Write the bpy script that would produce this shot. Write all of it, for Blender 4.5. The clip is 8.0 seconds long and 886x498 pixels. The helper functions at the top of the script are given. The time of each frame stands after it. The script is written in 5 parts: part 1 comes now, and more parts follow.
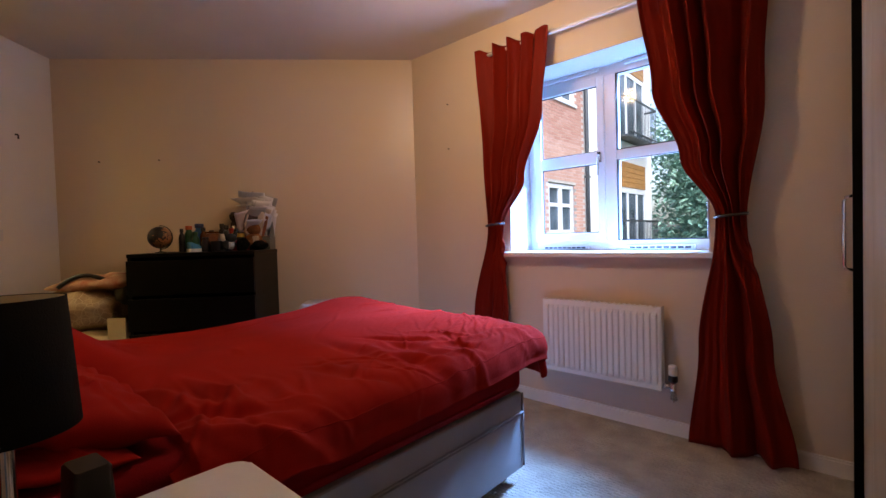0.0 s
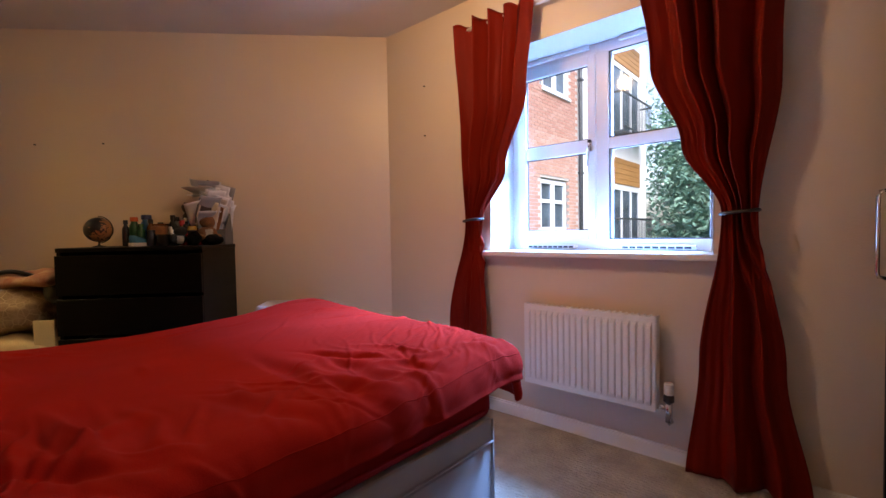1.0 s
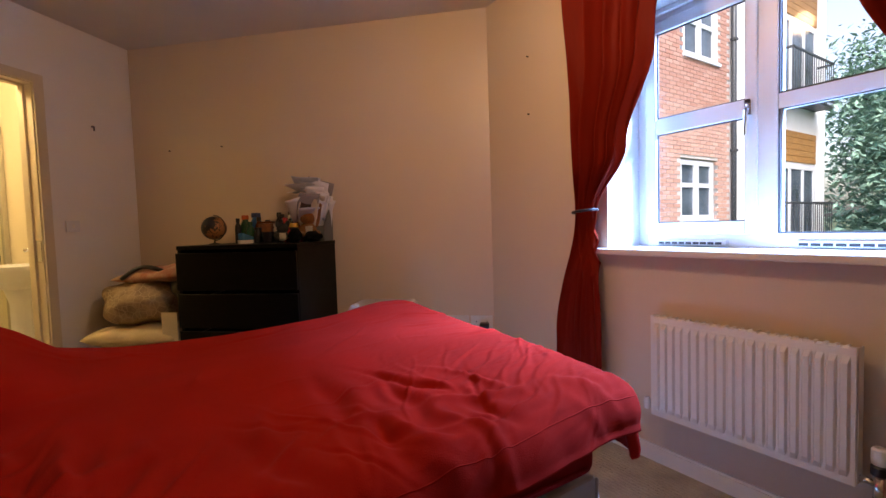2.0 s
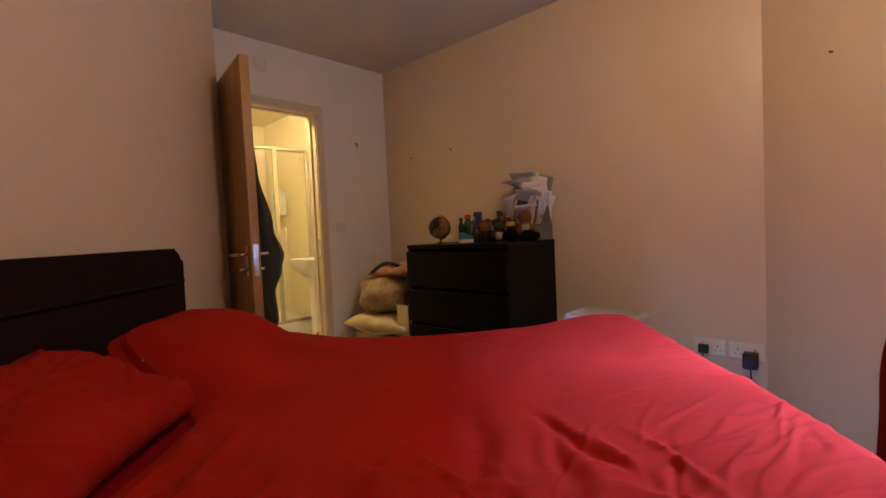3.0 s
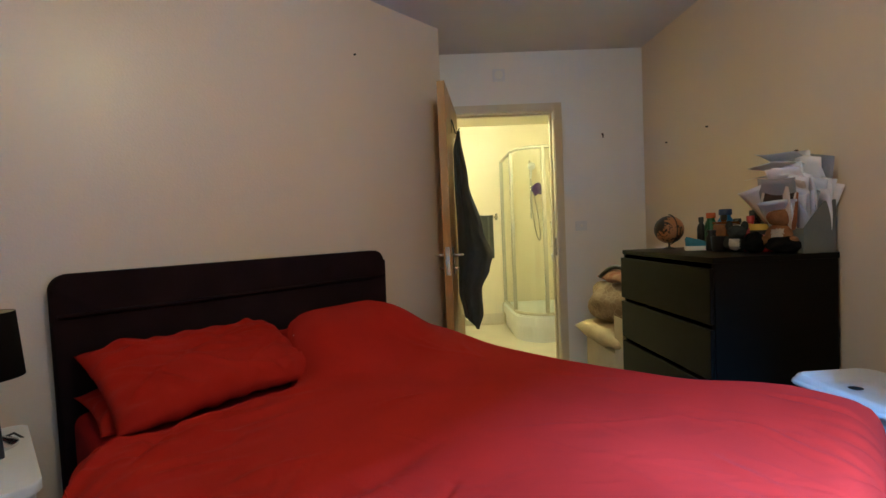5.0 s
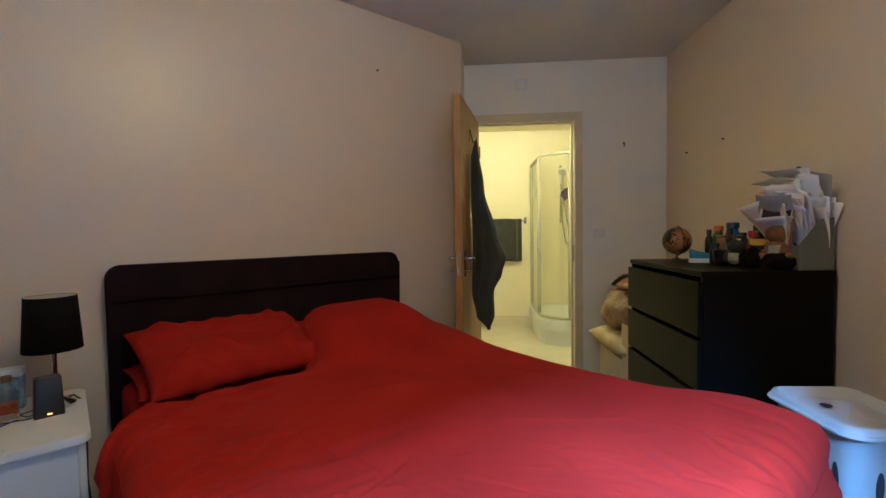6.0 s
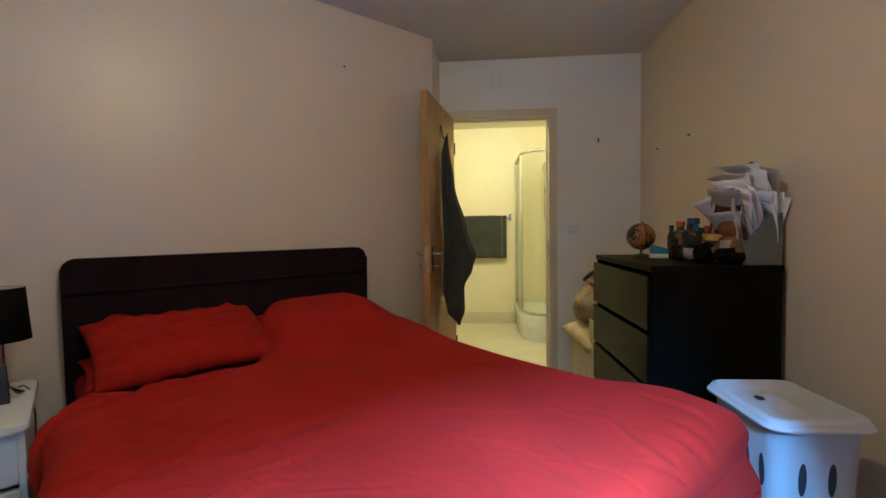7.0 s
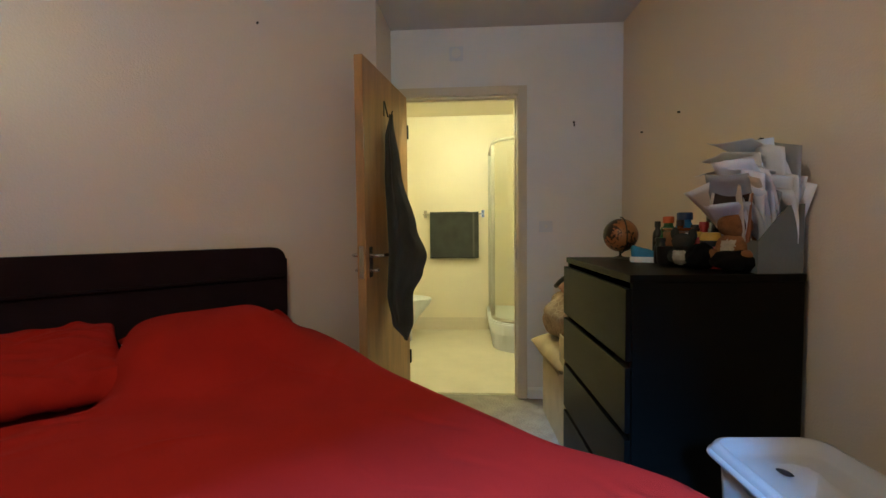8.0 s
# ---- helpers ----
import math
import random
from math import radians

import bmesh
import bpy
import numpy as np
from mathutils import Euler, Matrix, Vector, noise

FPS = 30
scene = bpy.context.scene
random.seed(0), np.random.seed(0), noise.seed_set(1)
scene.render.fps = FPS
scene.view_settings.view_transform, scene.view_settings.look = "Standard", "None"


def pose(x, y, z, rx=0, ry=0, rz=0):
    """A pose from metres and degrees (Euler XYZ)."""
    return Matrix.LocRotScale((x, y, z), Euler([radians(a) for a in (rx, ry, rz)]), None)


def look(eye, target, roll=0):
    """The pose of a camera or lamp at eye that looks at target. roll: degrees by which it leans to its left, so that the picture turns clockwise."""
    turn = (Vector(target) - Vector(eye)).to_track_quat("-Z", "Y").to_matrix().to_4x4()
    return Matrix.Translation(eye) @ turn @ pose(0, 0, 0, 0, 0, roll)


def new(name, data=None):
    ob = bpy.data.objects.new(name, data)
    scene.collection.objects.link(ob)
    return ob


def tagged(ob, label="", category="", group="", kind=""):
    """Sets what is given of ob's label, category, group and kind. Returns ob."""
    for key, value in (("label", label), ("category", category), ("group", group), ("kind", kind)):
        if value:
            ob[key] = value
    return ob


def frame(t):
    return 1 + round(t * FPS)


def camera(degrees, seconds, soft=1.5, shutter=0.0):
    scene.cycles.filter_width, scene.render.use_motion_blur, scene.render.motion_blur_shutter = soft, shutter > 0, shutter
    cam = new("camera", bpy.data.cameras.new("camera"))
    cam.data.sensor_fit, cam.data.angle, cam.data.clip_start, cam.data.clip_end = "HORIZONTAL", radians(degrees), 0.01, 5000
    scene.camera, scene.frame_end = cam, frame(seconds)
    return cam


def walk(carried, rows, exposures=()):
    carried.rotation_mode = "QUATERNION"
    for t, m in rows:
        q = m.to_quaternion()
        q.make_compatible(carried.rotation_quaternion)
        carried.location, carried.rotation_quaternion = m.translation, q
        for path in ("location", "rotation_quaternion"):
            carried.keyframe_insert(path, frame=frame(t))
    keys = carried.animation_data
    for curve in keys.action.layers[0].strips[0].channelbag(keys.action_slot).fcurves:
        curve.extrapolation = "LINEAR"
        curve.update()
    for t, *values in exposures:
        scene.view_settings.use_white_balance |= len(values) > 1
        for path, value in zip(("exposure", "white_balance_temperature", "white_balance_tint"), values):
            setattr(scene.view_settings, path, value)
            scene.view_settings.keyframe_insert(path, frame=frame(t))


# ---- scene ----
cam = camera(89.5, 8.0)
PATH = [
    (0, (-0.991, 2.534, 1.049), (-2.334, 4.015, 0.997), -1.7),
    (0.5, (-1.045, 2.675, 1.071), (-2.389, 4.155, 0.999), -1.3),
    (1, (-1.096, 2.846, 1.048), (-2.42, 4.343, 0.977), -1.0),
    (1.2, (-1.111, 2.936, 1.045), (-2.46, 4.412, 0.97), -1.0),
    (2.3, (-1.31, 3.25, 1.079), (-3.138, 4.055, 0.977), -2.2),
    (2.5, (-1.348, 3.303, 1.084), (-3.256, 3.894, 0.984), -2.4),
    (3, (-1.442, 3.472, 1.083), (-3.44, 3.498, 1.002), -2.7),
    (3.5, (-1.527, 3.708, 1.134), (-3.465, 3.22, 1.045), -2.7),
    (4, (-1.633, 3.917, 1.128), (-3.444, 3.072, 1.047), -2.7),
    (4.5, (-1.756, 4.133, 1.135), (-3.394, 2.986, 1.059), -2.7),
    (5, (-1.839, 4.304, 1.153), (-3.275, 2.915, 1.071), -2.5),
    (5.2, (-1.859, 4.36, 1.155), (-3.233, 2.909, 1.071), -1.9),
    (6.3, (-1.882, 4.636, 1.186), (-3.145, 3.088, 1.099), -1.0),
    (6.5, (-1.936, 4.687, 1.185), (-3.177, 3.121, 1.093), -1.1),
    (7, (-2.02, 4.694, 1.165), (-3.302, 3.161, 1.073), -0.8),
    (7.5, (-2.26, 4.579, 1.163), (-3.565, 3.066, 1.061), -0.7),
    (8, (-2.513, 4.482, 1.153), (-3.834, 2.984, 1.052), -0.6),
]
EXPOSURES = [(0.0, 1.70, 6600, 18), (1.0, 1.86, 6900, 21), (2.4, 1.70, 7500, 23), (2.9, 1.78, 7200, 20), (3.5, 2.2, 5900, 2), (4.2, 2.22, 5300, -8), (5.0, 2.12, 5100, -12), (8.0, 1.95, 5100, -11)]
walk(cam, [(t, look(eye, target, roll)) for t, eye, target, roll in PATH], EXPOSURES)

# ---- light ----
world = bpy.data.worlds.new("overcast_sky")
scene.world = world
world.use_nodes = True
wt = world.node_tree
sky = wt.nodes.new("ShaderNodeTexSky")
sky.sky_type, sky.sun_disc = "NISHITA", False
sky.sun_elevation, sky.sun_rotation = radians(53), radians(138)
sky.air_density, sky.dust_density = 1.0, 4.0
pale = wt.nodes.new("ShaderNodeHueSaturation")
pale.inputs["Saturation"].default_value = 0.9
wt.links.new(sky.outputs[0], pale.inputs["Color"])
wt.links.new(pale.outputs[0], wt.nodes["Background"].inputs[0])
wt.nodes["Background"].inputs[1].default_value = 0.15


def lamp_light(name, kind, place, energy, colour, **more):
    data = bpy.data.lights.new(name, kind)
    data.energy, data.color = energy, colour
    for key, value in more.items():
        if key == "angle":
            data.angle = value
        elif key == "radius":
            data.shadow_soft_size = value
        elif key == "shape":
            data.shape, data.size, data.size_y = "RECTANGLE", value[0], value[1]
    ob = new(name, data)
    ob.matrix_world = place
    return ob


lamp_light("sun", "SUN", look((5, 6.5, 10), (0, 12, 0)), 1.4, (0.66, 0.85, 1.0), angle=radians(20))
lamp_light("window_daylight", "AREA", look((0.15, 7.15, 4.1), (0.15, 5.05, 2.5)), 3100, (0.22, 0.47, 1.0), shape=(3.4, 1.2))
lamp_light("ceiling_bulb", "POINT", pose(-2.36, 4.06, 2.2), 7.0, (1.0, 0.68, 0.36), radius=0.06)
lamp_light("bathroom_bulb", "POINT", pose(-4.881, 2.119, 2.29), 13, (1.0, 0.80, 0.42), radius=0.08)

# ---- materials ----


def material(name, colour, rough=0.6, scale=6.0, vary=0.12, bump=0.0, bump_scale=80.0, metal=0.0, coat=0.0, sheen=0.0, stretch=(1, 1, 1), trans=0.0, spec=0.5, second=None):
    m = bpy.data.materials.new(name)
    m.use_nodes = True
    nt = m.node_tree
    b = nt.nodes["Principled BSDF"]
    co = nt.nodes.new("ShaderNodeTexCoord")
    mp = nt.nodes.new("ShaderNodeMapping")
    mp.inputs["Scale"].default_value = stretch
    nt.links.new(co.outputs["Object"], mp.inputs[0])
    big = nt.nodes.new("ShaderNodeTexNoise")
    big.inputs["Scale"].default_value, big.inputs["Detail"].default_value = scale, 5
    small = nt.nodes.new("ShaderNodeTexNoise")
    small.inputs["Scale"].default_value, small.inputs["Detail"].default_value = bump_scale, 3
    nt.links.new(mp.outputs[0], big.inputs["Vector"])
    nt.links.new(mp.outputs[0], small.inputs["Vector"])
    add = nt.nodes.new("ShaderNodeMath")
    add.operation = "MULTIPLY_ADD"
    add.inputs[1].default_value = 0.35
    nt.links.new(small.outputs[0], add.inputs[0])
    nt.links.new(big.outputs[0], add.inputs[2])
    ramp = nt.nodes.new("ShaderNodeValToRGB")
    other = second or tuple(c * (1 - vary * 2) for c in colour)
    ramp.color_ramp.elements[0].position, ramp.color_ramp.elements[1].position = 0.42, 0.92
    ramp.color_ramp.elements[0].color = (*other, 1)
    ramp.color_ramp.elements[1].color = (*[min(1, c * (1 + vary * 0.5)) for c in colour], 1)
    nt.links.new(add.outputs[0], ramp.inputs[0])
    nt.links.new(ramp.outputs[0], b.inputs["Base Color"])
    rr = nt.nodes.new("ShaderNodeMapRange")
    rr.inputs["To Min"].default_value, rr.inputs["To Max"].default_value = max(0.02, rough - 0.04), min(1, rough + 0.04)
    nt.links.new(big.outputs[0], rr.inputs[0])
    nt.links.new(rr.outputs[0], b.inputs["Roughness"])
    b.inputs["Metallic"].default_value = metal
    b.inputs["Coat Weight"].default_value = coat
    b.inputs["Sheen Weight"].default_value = sheen
    b.inputs["Specular IOR Level"].default_value = spec
    if bump:
        bn = nt.nodes.new("ShaderNodeBump")
        bn.inputs["Strength"].default_value, bn.inputs["Distance"].default_value = bump, 0.004
        nt.links.new(small.outputs[0], bn.inputs["Height"])
        nt.links.new(bn.outputs[0], b.inputs["Normal"])
    if trans:
        out = nt.nodes["Material Output"]
        tr = nt.nodes.new("ShaderNodeBsdfTranslucent")
        nt.links.new(ramp.outputs[0], tr.inputs[0])
        mx = nt.nodes.new("ShaderNodeMixShader")
        mx.inputs[0].default_value = trans
        nt.links.new(b.outputs[0], mx.inputs[1])
        nt.links.new(tr.outputs[0], mx.inputs[2])
        nt.links.new(mx.outputs[0], out.inputs[0])
    return m


def glass_material(name, colour=(0.95, 0.98, 1.0), gloss=0.03, rough=0.4):
    m = bpy.data.materials.new(name)
    m.use_nodes = True
    nt = m.node_tree
    nt.nodes.remove(nt.nodes["Principled BSDF"])
    clear, shine, mix = nt.nodes.new("ShaderNodeBsdfTransparent"), nt.nodes.new("ShaderNodeBsdfGlossy"), nt.nodes.new("ShaderNodeMixShader")
    clear.inputs[0].default_value = (*colour, 1)
    shine.inputs["Roughness"].default_value = rough
    mix.inputs[0].default_value = gloss
    nt.links.new(clear.outputs[0], mix.inputs[1])
    nt.links.new(shine.outputs[0], mix.inputs[2])
    nt.links.new(mix.outputs[0], nt.nodes["Material Output"].inputs[0])
    return m


def glow_material(name, colour, strength):
    m = bpy.data.materials.new(name)
    m.use_nodes = True
    b = m.node_tree.nodes["Principled BSDF"]
    b.inputs["Base Color"].default_value = (*colour, 1)
    b.inputs["Emission Color"].default_value = (*colour, 1)
    b.inputs["Emission Strength"].default_value = strength
    return m


M_WALL = material("cream_wall_paint", (0.68, 0.57, 0.455), 0.34, 0.9, 0.015, 0.25, 140)
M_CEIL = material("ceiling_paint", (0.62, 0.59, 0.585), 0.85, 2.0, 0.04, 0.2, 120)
M_WALL2 = material("white_wall_paint", (0.82, 0.80, 0.78), 0.45, 1.6, 0.04, 0.25, 140)
M_CARPET = material("beige_carpet", (0.42, 0.37, 0.31), 0.95, 9.0, 0.16, 1.0, 260)
nt = M_CARPET.node_tree
loops, pile, place_co = nt.nodes.new("ShaderNodeTexVoronoi"), nt.nodes.new("ShaderNodeBump"), nt.nodes.new("ShaderNodeTexCoord")
loops.inputs["Scale"].default_value, loops.inputs["Randomness"].default_value = 55.0, 0.45
pile.inputs["Strength"].default_value, pile.inputs["Distance"].default_value, pile.invert = 0.9, 0.008, True
skin = nt.nodes["Principled BSDF"].inputs["Normal"]
nt.links.new(place_co.outputs["Object"], loops.inputs["Vector"])
nt.links.new(loops.outputs["Distance"], pile.inputs["Height"])
nt.links.new(skin.links[0].from_socket, pile.inputs["Normal"])
nt.links.new(pile.outputs[0], skin)
M_WHITE = material("white_gloss_paint", (0.78, 0.77, 0.74), 0.35, 3.0, 0.03, 0.05, 60)
M_UPVC = material("white_upvc", (0.68, 0.69, 0.71), 0.3, 3.0, 0.02, 0.0)
M_TRIM = material("cream_gloss_trim", (0.66, 0.58, 0.44), 0.35, 3.0, 0.05, 0.05, 60)
M_RED = material("red_cotton", (0.36, 0.0118, 0.0064), 0.8, 5.0, 0.10, 0.3, 420, spec=0.05, sheen=0.012)
M_RED.node_tree.nodes["Principled BSDF"].inputs["Sheen Roughness"].default_value = 0.8
M_SHEET = material("dark_red_sheet", (0.25, 0.007, 0.010), 0.8, 5.0, 0.10, 0.3, 300, spec=0.06)
M_CURTAIN = material("red_satin_curtain", (0.18, 0.011, 0.004), 0.5, 3.0, 0.10, 0.2, 300, stretch=(8, 8, 1), trans=0.01, spec=0.07)
M_DIVAN = material("grey_divan_fabric", (0.36, 0.36, 0.38), 0.85, 5.0, 0.08, 0.6, 500)
M_HEAD = material("dark_plum_headboard_fabric", (0.017, 0.009, 0.013), 0.9, 7.0, 0.2, 0.5, 600, spec=0.1)
M_DARKWOOD = material("black_brown_veneer", (0.003, 0.0026, 0.0020), 0.4, 4.0, 0.25, 0.2, 90, stretch=(1, 1, 9), spec=0.10)
M_OAK = material("oak_veneer", (0.46, 0.25, 0.085), 0.42, 3.0, 0.2, 0.2, 60, stretch=(9, 9, 1))
M_CHROME = material("chrome", (0.75, 0.75, 0.76), 0.18, 5.0, 0.03, 0.0, metal=1.0)
M_BLACK = material("black_plastic", (0.012, 0.012, 0.013), 0.4, 5.0, 0.15, 0.0)
M_TOWEL = material("charcoal_towel", (0.050, 0.052, 0.047), 0.95, 8.0, 0.2, 1.0, 380, sheen=0.1)
M_GLASS = glass_material("window_glass", gloss=0.008, rough=0.05)
M_SHGLASS = glass_material("shower_glass", (0.96, 0.97, 0.94), 0.05, 0.05)
M_BATHWALL = material("bathroom_cream_paint", (0.78, 0.70, 0.52), 0.4, 2.0, 0.04, 0.1, 100)
M_VINYL = material("bathroom_vinyl", (0.66, 0.60, 0.48), 0.4, 4.0, 0.06, 0.1, 60)
M_PLASTIC = material("white_plastic", (0.72, 0.74, 0.78), 0.35, 4.0, 0.03, 0.0)
M_MIRROR = material("mirror", (0.75, 0.75, 0.75), 0.03, 2.0, 0.01, 0.0, metal=1.0)

# ---- mesh helpers ----


def part(name, bm, mat, parent=None, label="", smooth=False, angle=None):
    me = bpy.data.meshes.new(name)
    bmesh.ops.recalc_face_normals(bm, faces=bm.faces)
    bm.to_mesh(me)
    bm.free()
    if mat:
        me.materials.append(mat)
    if smooth:
        for p in me.polygons:
            p.use_smooth = True
    if angle:
        me.set_sharp_from_angle(angle=radians(angle))
    ob = new(name, me)
    if parent:
        ob.parent = parent
        ob.matrix_parent_inverse = parent.matrix_world.inverted() if parent.parent is None else Matrix()
    if label:
        tagged(ob, label)
    return ob


def thing(name, label, category, group="", kind="", at=None):
    ob = new(name)
    ob.empty_display_size = 0.05
    if at is not None:
        ob.matrix_world = at
    return tagged(ob, label, category, group, kind)


def sub(name, bm, mat, parent, label="", smooth=False, angle=None):
    """A part in its thing's own coordinates."""
    ob = part(name, bm, mat, None, label, smooth, angle)
    ob.parent = parent
    return ob


def box(x0, x1, y0, y1, z0, z1, bevel=0.0, seg=2):
    bm = bmesh.new()
    bmesh.ops.create_cube(bm, size=1.0, matrix=Matrix.Translation(((x0 + x1) / 2, (y0 + y1) / 2, (z0 + z1) / 2)) @ Matrix.Diagonal((abs(x1 - x0), abs(y1 - y0), abs(z1 - z0), 1)))
    if bevel:
        bmesh.ops.bevel(bm, geom=bm.edges[:], offset=bevel, segments=seg, affect="EDGES", profile=0.6)
    return bm


def merge(*bms):
    out = bmesh.new()
    for bm in bms:
        me = bpy.data.meshes.new("tmp")
        bm.to_mesh(me)
        bm.free()
        out.from_mesh(me)
        bpy.data.meshes.remove(me)
    return out


def lathe(profile, seg=24, centre=(0, 0, 0), cap=True):
    """A turned body from (radius, height) pairs."""
    bm = bmesh.new()
    rings = []
    for r, z in profile:
        rings.append([bm.verts.new((centre[0] + r * math.cos(2 * math.pi * i / seg), centre[1] + r * math.sin(2 * math.pi * i / seg), centre[2] + z)) for i in range(seg)])
    for a, b in zip(rings, rings[1:]):
        for i in range(seg):
            bm.faces.new((a[i], a[(i + 1) % seg], b[(i + 1) % seg], b[i]))
    if cap:
        bm.faces.new(rings[0][::-1])
        bm.faces.new(rings[-1])
    return bm


def tube(points, r, seg=8):
    bm = bmesh.new()
    pts = [Vector(p) for p in points]
    rings = []
    for i, p in enumerate(pts):
        d = (pts[min(i + 1, len(pts) - 1)] - pts[max(i - 1, 0)]).normalized()
        a = d.cross(Vector((0, 0, 1)) if abs(d.z) < 0.9 else Vector((1, 0, 0))).normalized()
        b = d.cross(a)
        rings.append([bm.verts.new(p + r * (math.cos(2 * math.pi * k / seg) * a + math.sin(2 * math.pi * k / seg) * b)) for k in range(seg)])
    for a, b in zip(rings, rings[1:]):
        for k in range(seg):
            bm.faces.new((a[k], a[(k + 1) % seg], b[(k + 1) % seg], b[k]))
    bm.faces.new(rings[0][::-1])
    bm.faces.new(rings[-1])
    return bm


def grid(nu, nv, f):
    bm = bmesh.new()
    vs = [[bm.verts.new(f(i / nu, j / nv)) for j in range(nv + 1)] for i in range(nu + 1)]
    for i in range(nu):
        for j in range(nv):
            bm.faces.new((vs[i][j], vs[i + 1][j], vs[i + 1][j + 1], vs[i][j + 1]))
    return bm


def solid(ob, thick, offset=-1.0):
    md = ob.modifiers.new("thickness", "SOLIDIFY")
    md.thickness, md.offset = thick, offset
    return ob


def lerp_table(table, z):
    for (z0, v0), (z1, v1) in zip(table, table[1:]):
        if z <= z1 or (z1, v1) == table[-1]:
            k = min(1, max(0, (z - z0) / (z1 - z0)))
            k = k * k * (3 - 2 * k)
            return v0 + (v1 - v0) * k
    return table[-1][1]


# ---- the room: plan ----
CEIL = 2.435
Y_HEAD, Y_WIN = 2.31, 5.0
X_RIGHT = -0.36
R2 = math.sqrt(0.5)
C = Vector((-5.30, 3.075))            # corner between door wall and chest wall
CORNER_WIN = Vector((-3.50, 5.0))     # corner between chest wall and window wall
U = (CORNER_WIN - C).normalized()     # along the chest wall
INW = Vector((U.y, -U.x))             # from the chest wall into the room
CHEST_LEN = (CORNER_WIN - C).length
CHEST = Matrix(((U.x, -INW.x, 0, C.x), (U.y, -INW.y, 0, C.y), (0, 0, 1, 0), (0, 0, 0, 1)))
# door wall: s runs along it, q goes away from the bedroom
DOORW = Matrix(((-R2, -R2, 0, -2.225 / 2), (R2, -R2, 0, -2.225 / 2), (0, 0, 1, 0), (0, 0, 0, 1)))
S_LEFT, S_RIGHT, S_OPEN0, S_OPEN1, DOOR_H = 4.43, 5.93, 4.50, 5.25, 1.995
T_WALL = 0.10


def prism(corners, z0, z1):
    bm = bmesh.new()
    lo = [bm.verts.new((x, y, z0)) for x, y in corners]
    hi = [bm.verts.new((x, y, z1)) for x, y in corners]
    n = len(corners)
    bm.faces.new(lo[::-1])
    bm.faces.new(hi)
    for i in range(n):
        bm.faces.new((lo[i], lo[(i + 1) % n], hi[(i + 1) % n], hi[i]))
    return bm


def structure(name, bm, mat, label, category, at=None):
    ob = part(name, bm, mat, None, label)
    if at is not None:
        ob.matrix_world = at
    return tagged(ob, label, category, "", "structure")


EXT = Vector((-3.94, Y_HEAD))         # outer corner where the headboard wall ends
LEFT_END = DOORW @ Vector((S_LEFT, 0, 0))
D0, D1 = DOORW @ Vector((4.3, 0.05, 0)), DOORW @ Vector((6.1, 0.05, 0))
structure("floor", prism([(D0.x, D0.y), (X_RIGHT + 0.1, 2.0), (X_RIGHT + 0.1, 5.1), (-3.6, 5.1), (D1.x, D1.y)], -0.1, 0.0), M_CARPET, "beige short-pile bedroom carpet", "floor")
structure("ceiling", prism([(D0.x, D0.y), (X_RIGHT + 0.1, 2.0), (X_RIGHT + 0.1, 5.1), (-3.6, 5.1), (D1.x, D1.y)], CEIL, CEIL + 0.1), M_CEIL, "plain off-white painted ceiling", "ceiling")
structure("wall_head", prism([(EXT.x, Y_HEAD), (X_RIGHT + 0.1, Y_HEAD), (X_RIGHT + 0.1, Y_HEAD - 0.1), (EXT.x - 0.02, Y_HEAD - 0.1)], 0, CEIL), M_WALL, "cream painted wall behind the bed", "wall")
structure("wall_return", prism([(EXT.x - 0.001, EXT.y), (LEFT_END.x, LEFT_END.y), (LEFT_END.x + 0.06, LEFT_END.y - 0.08), (EXT.x - 0.001, EXT.y - 0.12)], 0, CEIL), M_WALL, "short cream return wall beside the door", "wall")
structure("wall_right", box(X_RIGHT, X_RIGHT + 0.1, Y_HEAD, Y_WIN, 0, CEIL), M_WALL, "cream painted wall behind the wardrobe", "wall")
structure("wall_chest", box(-0.1, CHEST_LEN + 0.1, 0, 0.1, 0, CEIL), M_WALL, "cream painted wall behind the chest of drawers", "wall", CHEST)
door_wall = merge(box(S_LEFT - 0.1, S_OPEN0 - 0.03, 0, T_WALL, 0, CEIL), box(S_OPEN1 + 0.03, S_RIGHT + 0.1, 0, T_WALL, 0, CEIL), box(S_OPEN0 - 0.03, S_OPEN1 + 0.03, 0, T_WALL, DOOR_H + 0.03, CEIL))
structure("wall_door", door_wall, M_WALL2, "white painted wall with the bathroom doorway", "wall", DOORW)
# window wall with its opening
WX0, WX1, WZ0, WZ1 = -2.625, -1.485, 0.91, 2.065
win_wall = merge(box(-3.6, WX0, Y_WIN, Y_WIN + 0.33, 0, CEIL), box(WX1, X_RIGHT + 0.1, Y_WIN, Y_WIN + 0.33, 0, CEIL), box(WX0, WX1, Y_WIN, Y_WIN + 0.33, 0, WZ0), box(WX0, WX1, Y_WIN, Y_WIN + 0.33, WZ1, CEIL))
structure("wall_window", win_wall, M_WALL, "cream painted outer wall with the bedroom window", "wall")
# skirting boards


def skirting(name, length, at):
    bm = merge(box(0, length, 0.0, 0.015, 0, 0.062), box(0, length, 0.0, 0.010, 0.062, 0.072))
    return structure(name, bm, M_WHITE, "white gloss painted skirting board", "skirting", at)


